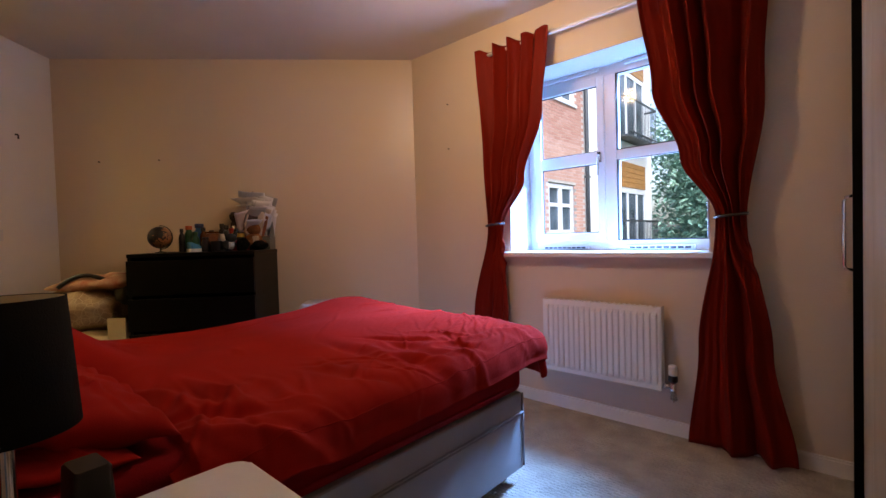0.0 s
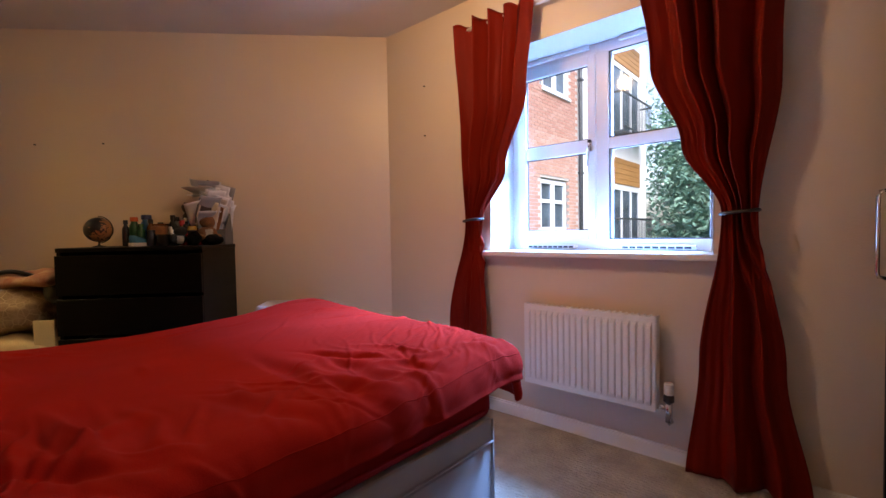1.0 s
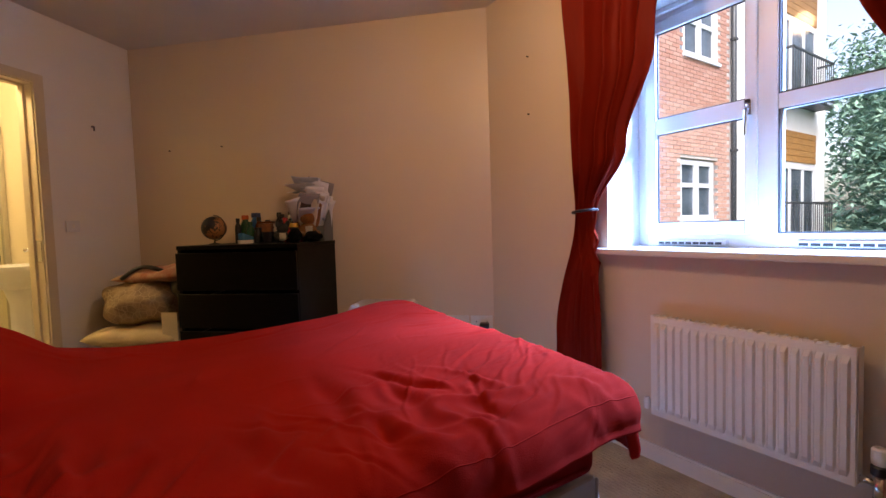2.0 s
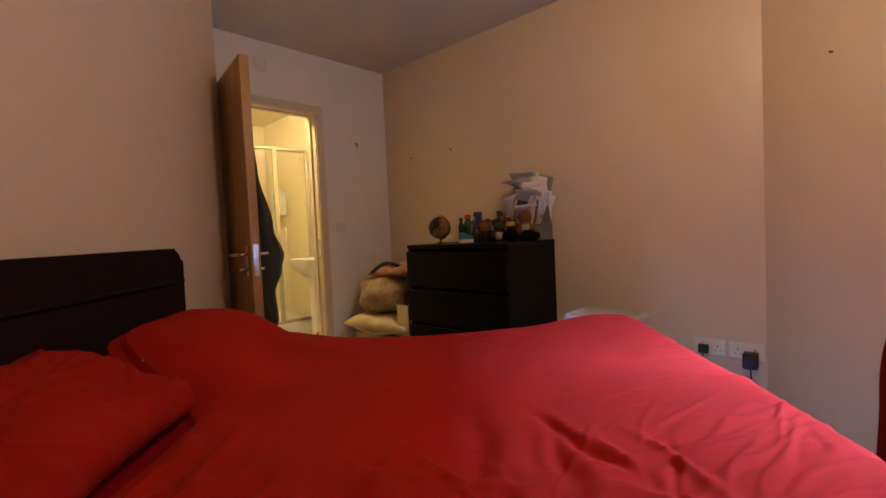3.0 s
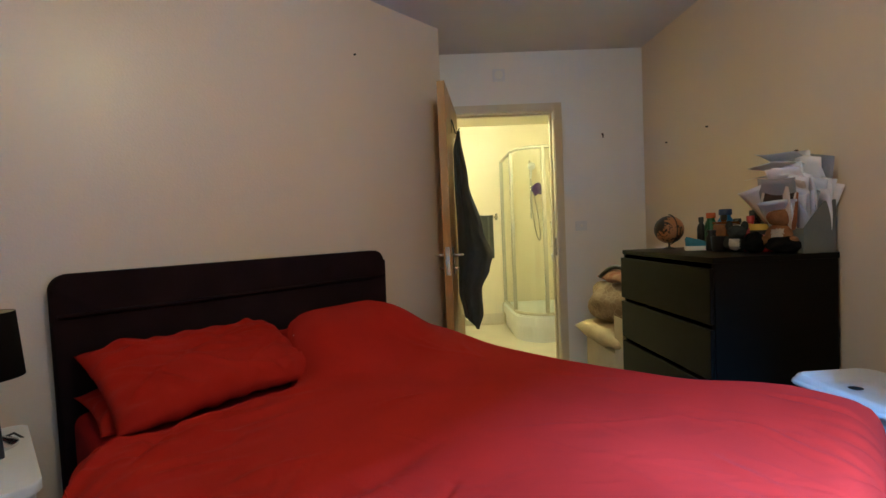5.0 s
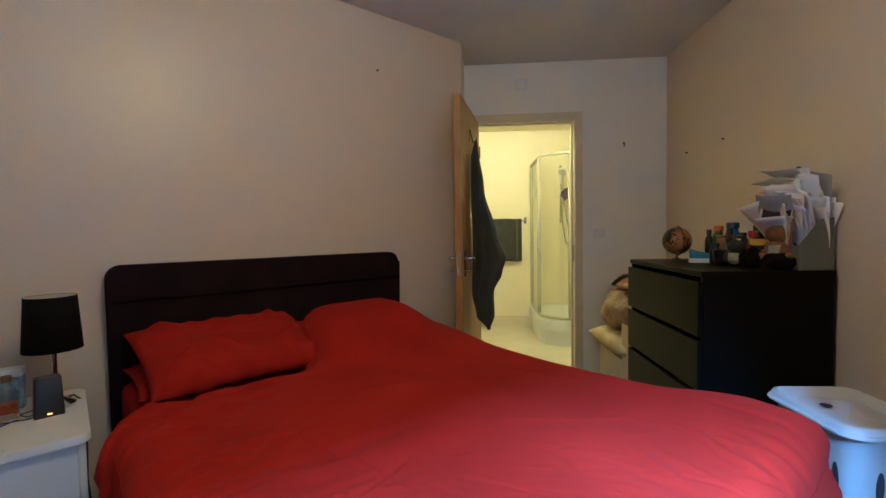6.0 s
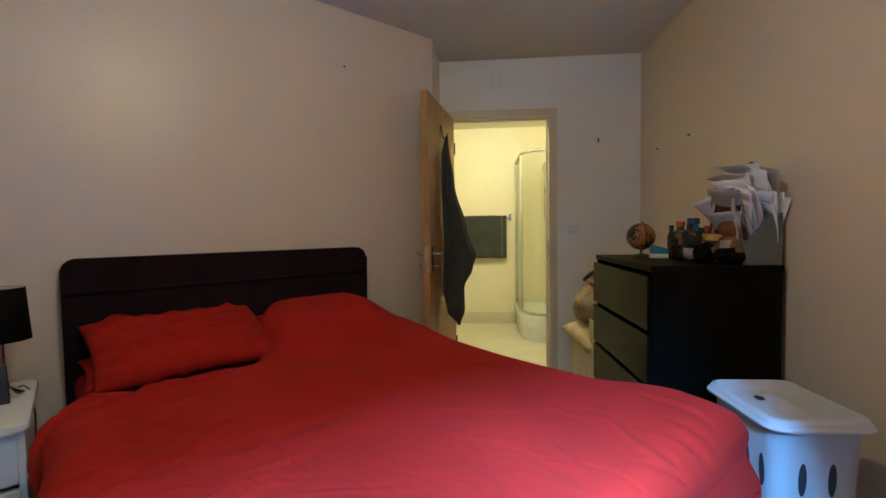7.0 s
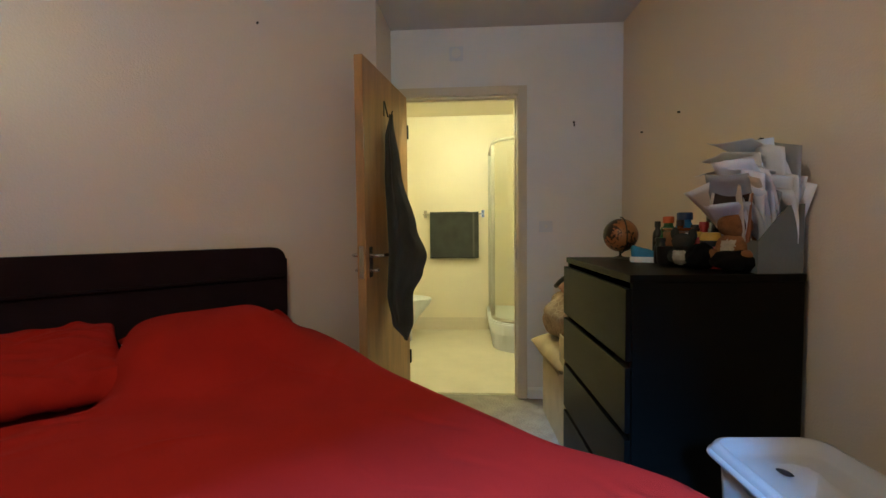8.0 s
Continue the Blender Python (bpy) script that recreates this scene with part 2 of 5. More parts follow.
skirting("baseboard_window", 3.14, pose(X_RIGHT, Y_WIN, 0, 0, 0, 180))
skirting("baseboard_chest", CHEST_LEN, CHEST @ pose(CHEST_LEN, 0, 0, 0, 0, 180))
skirting("baseboard_head", 3.5, pose(EXT.x, Y_HEAD, 0))
skirting("baseboard_door", S_RIGHT - S_OPEN1 - 0.07, DOORW @ pose(S_RIGHT, 0, 0, 0, 0, 180))

# door lining and casing
structure("door_lining", merge(box(S_OPEN0 - 0.028, S_OPEN0, -0.003, T_WALL + 0.01, 0, DOOR_H), box(S_OPEN1, S_OPEN1 + 0.028, -0.003, T_WALL + 0.01, 0, DOOR_H), box(S_OPEN0 - 0.028, S_OPEN1 + 0.028, -0.003, T_WALL + 0.01, DOOR_H, DOOR_H + 0.028),
                             box(S_OPEN1 - 0.012, S_OPEN1, 0.05, 0.085, 0, DOOR_H - 0.002), box(S_OPEN0, S_OPEN1, 0.05, 0.085, DOOR_H - 0.012, DOOR_H)), M_TRIM, "cream painted door lining", "door frame", DOORW)
structure("door_casing", merge(box(S_OPEN1 + 0.006, S_OPEN1 + 0.062, -0.016, -0.0035, 0, DOOR_H + 0.06, 0.003), box(S_OPEN0 - 0.055, S_OPEN0 - 0.006, -0.016, -0.0035, 0, DOOR_H + 0.06, 0.003), box(S_OPEN0 - 0.006, S_OPEN1 + 0.006, -0.016, -0.0035, DOOR_H + 0.006, DOOR_H + 0.06, 0.003)), M_TRIM, "cream painted door architrave", "door frame", DOORW)

# ---- bedroom door, standing open ----
HINGE = Vector((-4.268, 2.118))
LEAD = Vector((-3.660, 2.577))
leaf_dir = (LEAD - HINGE).normalized()
LEAF = (LEAD - HINGE).length
door = thing("door_1", "oak veneered bathroom door standing wide open", "door", kind="structure", at=pose(HINGE.x, HINGE.y, 0, 0, 0, math.degrees(math.atan2(leaf_dir.y, leaf_dir.x))))
sub("leaf", box(0, LEAF, -0.022, 0.022, 0.008, 1.984, 0.002, 1), M_OAK, door, "oak veneer door leaf")


def lever(side):
    y = 0.022 * side
    k = LEAF - 0.06
    plate = sub("handle", merge(box(k - 0.022, k + 0.022, min(y, y + 0.006 * side), max(y, y + 0.006 * side), 0.90, 1.055, 0.002, 1)), M_CHROME, door, "chrome lever handle on a back plate")
    sub("lever", tube([(k, y, 1.01), (k, y + 0.045 * side, 1.01), (k - 0.02, y + 0.055 * side, 1.01), (k - 0.11, y + 0.055 * side, 1.008)], 0.009), M_CHROME, plate, smooth=True)
    sub("thumb_turn", tube([(k, y, 0.935), (k, y + 0.03 * side, 0.935), (k - 0.025, y + 0.032 * side, 0.935)], 0.008), M_CHROME, plate, smooth=True)


lever(1)
lever(-1)
for hz in (0.25, 1.72):
    sub("hinge", box(-0.012, 0.004, -0.03, 0.03, hz, hz + 0.09, 0.002, 1), M_BLACK, door, "black steel hinge")
sub("latch_plate", box(LEAF, LEAF + 0.002, -0.012, 0.012, 0.9, 1.06), M_CHROME, door, "chrome latch plate")

# ---- window ----
FY0, FY1 = 5.25, 5.32
window = thing("window_1", "white plastic casement window with four panes and trickle vents", "window", kind="structure")
F0, F1, Z0, Z1 = WX0 + 0.002, WX1 - 0.002, WZ0 + 0.03, WZ1 - 0.002
MX0, MX1, TZ0, TZ1 = -2.100, -2.022, 1.482, 1.545
part("window_frame", merge(box(F0, F0 + 0.05, FY0, FY1, Z0, Z1, 0.004), box(F1 - 0.05, F1, FY0, FY1, Z0, Z1, 0.004), box(F0 + 0.05, F1 - 0.05, FY0, FY1, Z0, Z0 + 0.06, 0.004), box(F0 + 0.05, F1 - 0.05, FY0, FY1, Z1 - 0.06, Z1, 0.004), box(MX0, MX1, FY0 - 0.002, FY1, Z0 + 0.06, Z1 - 0.06, 0.004)), M_UPVC, window)
# opening casement
CX0, CX1, CZ0, CZ1 = F0 + 0.045, MX0 + 0.01, Z0 + 0.055, Z1 - 0.055
casement = part("casement", merge(box(CX0, CX0 + 0.055, FY0 - 0.012, FY0 + 0.014, CZ0, CZ1, 0.006), box(CX1 - 0.045, CX1, FY0 - 0.012, FY0 + 0.014, CZ0, CZ1, 0.006), box(CX0 + 0.055, CX1 - 0.045, FY0 - 0.012, FY0 + 0.014, CZ0, CZ0 + 0.055, 0.006), box(CX0 + 0.055, CX1 - 0.045, FY0 - 0.012, FY0 + 0.014, CZ1 - 0.055, CZ1, 0.006), box(CX0 + 0.055, CX1 - 0.045, FY0 - 0.011, FY0 + 0.013, TZ0 - 0.005, TZ1 + 0.005, 0.006)), M_UPVC, window)
part("window_handle", merge(box(CX1 - 0.04, CX1 - 0.015, FY0 - 0.026, FY0 - 0.0125, 1.48, 1.54, 0.003), tube([(CX1 - 0.028, FY0 - 0.028, 1.52), (CX1 - 0.03, FY0 - 0.040, 1.50), (CX1 - 0.034, FY0 - 0.040, 1.40)], 0.008)), M_CHROME, casement, "chrome window handle")
part("lock", lathe([(0.010, 0), (0.010, 0.012)], 12, (CX1 - 0.028, FY0 - 0.030, 1.53)), M_BLACK, casement)
part("transom", box(MX1, F1 - 0.05, FY0, FY0 + 0.05, TZ0 + 0.003, TZ1, 0.006), M_UPVC, window)
part("glazing_bead", merge(box(MX1, MX1 + 0.012, FY0 + 0.012, FY0 + 0.03, Z0 + 0.06, Z1 - 0.06), box(F1 - 0.062, F1 - 0.05, FY0 + 0.012, FY0 + 0.03, Z0 + 0.06, Z1 - 0.06)), M_UPVC, window)
M_STEELGREY = material("dark_grey_rubber", (0.05, 0.055, 0.06), 0.6, 8.0, 0.1)
for x0, x1, z0, z1 in ((CX0 + 0.05, CX1 - 0.04, CZ0 + 0.05, TZ0), (CX0 + 0.05, CX1 - 0.04, TZ1, CZ1 - 0.05), (MX1, F1 - 0.05, Z0 + 0.06, TZ0 + 0.006), (MX1, F1 - 0.05, TZ1, Z1 - 0.06)):
    pane = part("pane", box(x0, x1, FY0 + 0.008, FY0 + 0.012, z0, z1), M_GLASS, window)
    pane.visible_shadow = False
    gx0, gx1, gz0, gz1 = (x0 + 0.005, x1 - 0.005, z0 + 0.005, z1 - 0.005) if x0 < MX0 else (x0, x1, z0, z1)
    part("gasket", merge(box(gx0, gx0 + 0.006, FY0 + 0.003, FY0 + 0.0075, gz0, gz1), box(gx1 - 0.006, gx1, FY0 + 0.003, FY0 + 0.0075, gz0, gz1), box(gx0 + 0.006, gx1 - 0.006, FY0 + 0.003, FY0 + 0.0075, gz0, gz0 + 0.006), box(gx0 + 0.006, gx1 - 0.006, FY0 + 0.003, FY0 + 0.0075, gz1 - 0.006, gz1)), M_STEELGREY, pane, "thin dark rubber gasket")


def trickle(x0, x1, z, slot):
    vent = part("trickle_vent", box(x0, x1, FY0 - 0.024, FY0 - 0.001, z, z + 0.022, 0.003), M_UPVC, window)
    if slot:
        n = 9
        for i in range(n):
            a = x0 + 0.012 + (x1 - x0 - 0.024) * i / n
            part("slot", box(a, a + (x1 - x0 - 0.03) / n * 0.82, FY0 - 0.0265, FY0 - 0.0245, z + 0.004, z + 0.015), M_BLACK, vent)


trickle(-2.515, -2.20, Z0 + 0.008, True)
trickle(-1.956, -1.60, Z0 + 0.008, True)
trickle(-2.56, -2.12, Z1 - 0.028, False)
trickle(-1.96, -1.60, Z1 - 0.028, False)
part("window_sill", merge(box(WX0 + 0.002, WX1 - 0.002, 4.985, FY0 + 0.02, WZ0 + 0.002, WZ0 + 0.03), box(WX0 - 0.05, WX1 + 0.05, 4.955, 4.985, WZ0 + 0.002, WZ0 + 0.03, 0.006)), M_WHITE, window, "white gloss window board")
# white reveal lining, its colour greyed to offset the strong daylight there
M_REVEAL = material("reveal_white_toned_down", (0.60, 0.60, 0.60), 0.8, 3.0, 0.04, 0.15, 90)
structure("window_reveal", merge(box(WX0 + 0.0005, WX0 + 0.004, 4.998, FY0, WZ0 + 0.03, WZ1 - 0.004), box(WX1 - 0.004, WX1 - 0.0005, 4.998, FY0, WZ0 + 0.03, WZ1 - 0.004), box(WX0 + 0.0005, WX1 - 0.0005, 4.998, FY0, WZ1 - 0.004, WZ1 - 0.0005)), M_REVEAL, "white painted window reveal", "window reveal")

# ---- curtains ----


def curtain(left_edge, right_edge, top, bottom, folds, phase, label, tie_z, depth):
    cur = thing("curtain", label, "curtain", "pair of curtains at the window")

    def f(a, b):
        z = bottom + (top - bottom) * b
        x0, x1 = lerp_table(left_edge, z), lerp_table(right_edge, z)
        w = x1 - x0
        pinch = min(1.0, w / 0.5)
        lean = a + 0.065 * math.sin(7 * a + 0.8 * z + phase) + 0.02 * math.sin(15 * a + phase * 3)
        amp = (0.015 + 0.050 * pinch) * (0.75 + 0.35 * math.sin(5.3 * a + phase * 2))
        loose = min(1.0, max(0.0, (tie_z - z) / 0.35))
        turn = 2 * math.pi * folds * (1 - 0.5 * loose * loose * (3 - 2 * loose)) * lean + phase + 0.9 * noise.noise((a * 3, z * 0.9, phase))
        wave = 0.75 * math.asin(0.95 * math.sin(turn + 0.5 * math.sin(turn)))
        y = depth - amp * wave - 0.010 * noise.noise((a * 6, z * 2.2, phase)) - 0.006 * noise.noise((a * 18, z * 5, phase + 3))
        y += 0.014 * math.exp(-((z - tie_z) / 0.18) ** 2) * math.sin(math.pi * a)
        head = 0.012 * math.sin(2 * math.pi * folds * a + phase) if b > 0.985 else 0
        hem = 0.012 * noise.noise((a * 4, phase, 1.0)) if b < 0.02 else 0
        return (x0 + w * a + 0.006 * noise.noise((a * 5, z * 3, phase + 9)), y, z + head + hem)

    body = part("fabric", grid(150, 90, f), M_CURTAIN, cur, smooth=True)
    solid(body, 0.003, 0)
    x0, x1 = lerp_table(left_edge, tie_z), lerp_table(right_edge, tie_z)
    ring = [(0.5 * (x0 + x1) + (0.5 * (x1 - x0) + 0.004) * math.cos(k * math.pi / 10), depth - 0.004 + 0.05 * math.sin(k * math.pi / 10), tie_z + 0.006 * math.cos(k * math.pi / 10)) for k in range(21)]
    tie = part("tie_back", tube(ring, 0.007), M_BLACK, cur, "thin black tie-back cord", smooth=True)
    return cur


curtain([(0.0, -2.88), (0.5, -2.855), (1.12, -2.75), (1.6, -2.785), (2.27, -2.812)], [(0.0, -2.59), (0.5, -2.60), (1.12, -2.635), (1.4, -2.47), (1.8, -2.335), (2.27, -2.277)], 2.262, 0.03, 4.4, 0.4, "dark red satin curtain tied back beside the window", 1.12, 4.926)
curtain([(0.0, -1.575), (0.5, -1.52), (1.11, -1.445), (1.4, -1.59), (1.75, -1.71), (2.27, -1.775)], [(0.0, -1.15), (0.5, -1.235), (1.11, -1.325), (1.6, -1.255), (2.27, -1.235)], 2.262, 0.012, 4.4, 2.1, "dark red satin curtain tied back and pooling on the carpet", 1.11, 4.926)
rod = thing("curtain_pole", "white curtain pole above the window", "curtain pole")
part("pole", tube([(-2.82, 4.958, 2.235), (-1.25, 4.958, 2.235)], 0.011, 12), M_WHITE, rod, smooth=True)
for x in (-2.79, -1.30):
    part("bracket", merge(box(x - 0.012, x + 0.012, 4.95, 4.999, 2.222, 2.248, 0.003), box(x - 0.02, x + 0.02, 4.99, 4.999, 2.2, 2.27, 0.003)), M_WHITE, rod)
for x in (-2.822, -1.248):
    part("finial", lathe([(0.004, -0.022), (0.011, -0.012), (0.012, 0), (0.011, 0.012), (0.004, 0.022)], 14, (x, 4.958, 2.235)), M_WHITE, rod, smooth=True)

# ---- radiator ----
rad = thing("radiator", "white ribbed panel radiator below the window", "radiator")
RX0, RX1, RZ0, RZ1 = -2.36, -1.69, 0.24, 0.665


def ribbed(n):
    bm = bmesh.new()
    cols = []
    w = (RX1 - RX0 - 0.03) / n
    xs = [(RX0 + 0.004, 0)]
    for i in range(n):
        a = RX0 + 0.015 + i * w
        xs += [(a + 0.10 * w, 0), (a + 0.28 * w, 1), (a + 0.72 * w, 1), (a + 0.90 * w, 0)]
    xs.append((RX1 - 0.004, 0))
    for x, up in xs:
        d = 0.010 * up
        cols.append([bm.verts.new((x, 4.922 - d * k, z)) for z, k in ((RZ0, 0), (RZ0 + 0.022, 0), (RZ0 + 0.045, 1), (RZ1 - 0.05, 1), (RZ1 - 0.028, 0), (RZ1 - 0.006, 0), (RZ1, -1.0))])
    for c, d in zip(cols, cols[1:]):
        for i in range(6):
            bm.faces.new((c[i], c[i + 1], d[i + 1], d[i]))
    return bm


solid(part("front_panel", ribbed(20), M_WHITE, rad), 0.004, 0)
part("back_panel", box(RX0 + 0.005, RX1 - 0.005, 4.958, 4.966, RZ0 + 0.004, RZ1 - 0.006), M_WHITE, rad)
for x0, x1 in ((RX0, RX0 + 0.003), (RX1 - 0.003, RX1)):
    part("end_panel", box(x0, x1, 4.926, 4.972, RZ0 + 0.006, RZ1, 0.001, 1), M_WHITE, rad)
top = part("top_grille", box(RX0 + 0.003, RX1 - 0.003, 4.928, 4.934, RZ1 - 0.004, RZ1), M_WHITE, rad)
for i in range(24):
    a = RX0 + 0.01 + (RX1 - RX0 - 0.02) * i / 24
    part("grille_bar", box(a, a + 0.008, 4.934, 4.968, RZ1 - 0.004, RZ1), M_WHITE, top)
for x in (RX0 + 0.12, RX1 - 0.12):
    part("bracket", box(x - 0.02, x + 0.02, 4.964, 4.999, 0.3, 0.6), M_WHITE, rad)
valve = part("valve", merge(tube([(-1.695, 4.945, 0.262), (-1.645, 4.945, 0.262)], 0.011, 10), tube([(-1.645, 4.945, 0.285), (-1.645, 4.945, 0.2)], 0.015, 10), tube([(-1.645, 4.945, 0.2), (-1.645, 4.95, 0.19), (-1.645, 4.998, 0.185)], 0.0075, 10)), M_CHROME, rad, "chrome radiator valve and pipe", smooth=True)
part("thermostat_head", lathe([(0.017, 0.322), (0.020, 0.326), (0.021, 0.345), (0.020, 0.368), (0.014, 0.374)], 18, (-1.645, 4.945, 0)), M_WHITE, valve, "white thermostatic head", smooth=True, angle=40)
part("collar", lathe([(0.015, 0.286), (0.022, 0.292), (0.022, 0.316), (0.016, 0.3215)], 18, (-1.645, 4.945, 0)), M_BLACK, valve, "black collar under the thermostatic head", smooth=True, angle=40)
part("lockshield", lathe([(0.013, 0.25), (0.014, 0.29), (0.010, 0.30)], 14, (-2.39, 4.945, 0)), M_WHITE, valve)

# ---- bed ----
BX0, BX1, BY0, BY1 = -3.38, -2.02, 2.41, 4.14
base = thing("divan_bed", "grey fabric divan base with drawers and dark padded headboard", "bed")
part("divan_base", box(BX0, BX1, BY0, BY1, 0.06, 0.385, 0.012, 3), M_DIVAN, base, "pale grey fabric divan base", smooth=True, angle=35)
for y0, y1 in ((2.50, 3.24), (3.27, 4.075)):
    dr = part("drawer", box(BX1 - 0.004, BX1 + 0.010, y0, y1, 0.075, 0.292, 0.006, 2), M_DIVAN, base, "grey fabric drawer front", smooth=True, angle=35)
part("piping", merge(tube([(BX1 + 0.003, BY0, 0.300), (BX1 + 0.003, BY1, 0.300)], 0.004, 6), tube([(BX1 + 0.001, BY1 + 0.001, 0.07), (BX1 + 0.001, BY1 + 0.001, 0.38)], 0.005, 6)), M_DIVAN, base, smooth=True)
for x, y in ((BX1 - 0.07, BY1 - 0.07), (BX0 + 0.07, BY1 - 0.07), (BX1 - 0.07, BY0 + 0.1), (BX0 + 0.07, BY0 + 0.1), (BX1 - 0.07, 3.25), (BX0 + 0.07, 3.25)):
    part("castor", lathe([(0.018, 0.0), (0.026, 0.006), (0.026, 0.018), (0.012, 0.026), (0.012, 0.061)], 16, (x, y, 0)), M_CHROME, base, "chrome foot", smooth=True, angle=40)


def headboard_mesh():
    x0, x1, z0, z1, r = -3.365, -1.985, 0.12, 1.062, 0.055
    bm = bmesh.new()
    outline = [(x0, z0)] + [(x0 + r - r * math.cos(a), z1 - r + r * math.sin(a)) for a in [k * math.pi / 16 for k in range(9)]] + [(x1 - r + r * math.sin(a), z1 - r + r * math.cos(a)) for a in [k * math.pi / 16 for k in range(9)]] + [(x1, z0)]
    a = [bm.verts.new((x, 2.315, z)) for x, z in outline]
    b = [bm.verts.new((x, 2.385, z)) for x, z in outline]
    bm.faces.new(a)
    front = bm.faces.new(b[::-1])
    n = len(a)
    for i in range(n):
        bm.faces.new((a[i], a[(i + 1) % n], b[(i + 1) % n], b[i]))
    bmesh.ops.bevel(bm, geom=[e for e in front.edges], offset=0.022, segments=4, affect="EDGES", profile=0.5)
    return bm


part("headboard", headboard_mesh(), M_HEAD, base, "dark plum padded headboard", smooth=True, angle=40)
part("headboard_roll", tube([(-3.345, 2.393, 0.925), (-2.0, 2.393, 0.925)], 0.007, 8), M_HEAD, base, "stitched seam in the headboard", smooth=True)
matt = tagged(part("mattress", box(BX0 + 0.005, BX1 + 0.005, BY0, BY1 + 0.005, 0.387, 0.61, 0.05, 5), M_SHEET, None, smooth=True), "mattress in a dark red fitted sheet", "mattress")
part("piping", merge(tube([(BX1 + 0.005, BY0 + 0.05, 0.425), (BX1 + 0.005, BY1 - 0.05, 0.425)], 0.006, 6), tube([(BX0 + 0.05, BY1 + 0.005, 0.425), (BX1 - 0.05, BY1 + 0.005, 0.425)], 0.006, 6)), M_SHEET, matt, smooth=True)


crease_rng = random.Random(5)
CREASES = []
for k in range(120):
    zone = crease_rng.random()
    if zone < 0.50:      # crumpled foot corner on the window side
        c = (crease_rng.gauss(-2.18, 0.17), crease_rng.gauss(3.98, 0.16), crease_rng.uniform(95, 155), crease_rng.uniform(0.08, 0.26), crease_rng.uniform(0.006, 0.011), crease_rng.uniform(0.0015, 0.004))
    elif zone < 0.70:    # along the near side
        c = (crease_rng.uniform(-2.3, -1.95), crease_rng.uniform(2.85, 3.9), crease_rng.uniform(-30, 60), crease_rng.uniform(0.08, 0.25), crease_rng.uniform(0.008, 0.018), crease_rng.uniform(0.003, 0.009))
    elif zone < 0.88:    # foot end
        c = (crease_rng.uniform(-3.1, -2.2), crease_rng.uniform(3.8, 4.25), crease_rng.uniform(60, 130), crease_rng.uniform(0.06, 0.18), crease_rng.uniform(0.006, 0.012), crease_rng.uniform(0.0015, 0.004))
    else:
        c = (crease_rng.uniform(-3.3, -2.2), crease_rng.uniform(2.9, 3.8), crease_rng.uniform(0, 180), crease_rng.uniform(0.08, 0.25), crease_rng.uniform(0.012, 0.022), crease_rng.uniform(0.002, 0.005))
    CREASES.append((c[0], c[1], math.cos(radians(c[2])), math.sin(radians(c[2])), c[3], c[4], c[5] * crease_rng.choice((1, 1, -0.8))))


for k in range(36):      # folds running over the near and foot edges
    if k % 2:
        c = (crease_rng.uniform(-3.4, -1.95), crease_rng.gauss(4.22, 0.07), crease_rng.gauss(90, 22), crease_rng.uniform(0.06, 0.14), crease_rng.uniform(0.008, 0.018), crease_rng.uniform(0.003, 0.008))
    else:
        c = (crease_rng.gauss(-1.97, 0.06), crease_rng.uniform(2.8, 4.3), crease_rng.gauss(10, 25), crease_rng.uniform(0.06, 0.15), crease_rng.uniform(0.010, 0.024), crease_rng.uniform(0.003, 0.007))
    CREASES.append((c[0], c[1], math.cos(radians(c[2])), math.sin(radians(c[2])), c[3], c[4], c[5] * crease_rng.choice((1, -1))))


for k in range(16):      # long slack folds down the near side
    turn_deg = crease_rng.gauss(12, 26)
    CREASES.append((crease_rng.gauss(-2.14, 0.12), crease_rng.uniform(2.85, 3.85), math.cos(radians(turn_deg)), math.sin(radians(turn_deg)), crease_rng.uniform(0.10, 0.24), crease_rng.uniform(0.016, 0.032), crease_rng.uniform(0.010, 0.018) * crease_rng.choice((1, -1))))


for k in range(44):      # fine sharp creases towards the foot
    turn_deg, reach = crease_rng.gauss(118, 20), crease_rng.uniform(0.06, 0.22)
    CREASES.append((crease_rng.triangular(-3.3, -1.98, -2.15), crease_rng.gauss(3.92, 0.22), math.cos(radians(turn_deg)), math.sin(radians(turn_deg)), reach, crease_rng.uniform(0.005, 0.008), crease_rng.uniform(0.0012, 0.0030) * crease_rng.choice((1, 1, -1))))


# the cloth lies smoother away from the near side
CREASES = [(*c[:6], c[6] * (0.45 if c[0] < -2.4 and c[5] < 0.012 else 1.0)) for c in CREASES]


def wrinkle(x, y, seed=0.0):
    """Creases of slept-on cotton: soft waves and many short crisp folds."""
    h = noise.noise((x * 2.4, y * 2.1, seed)) * 0.010 + noise.noise((x * 6.5, y * 5.5, seed + 3)) * 0.0028
    bow = 0.035 * noise.noise((x * 6, y * 6, seed + 8))
    for cx, cy, ca, sa, length, width, height in CREASES:
        dx, dy = x - cx, y - cy
        if abs(dx) > 0.45 or abs(dy) > 0.45:
            continue
        along = (dx * ca + dy * sa) / length
        if abs(along) > 1.6:
            continue
        across = (dy * ca - dx * sa + bow) / width
        if abs(across) > 3.5:
            continue
        h += 1.15 * height * math.exp(-along * along * 1.4) * (math.exp(-across * across) - 0.25 * math.exp(-(across - 1.5) ** 2))
    return h


def bend(s, r):
    """Cloth running over an edge of radius r: how far it goes on, and how far it drops."""
    if s <= 0:
        return s, 0.0
    if s < r * math.pi / 2:
        return r * math.sin(s / r), r * (1 - math.cos(s / r))
    return r, r + s - r * math.pi / 2


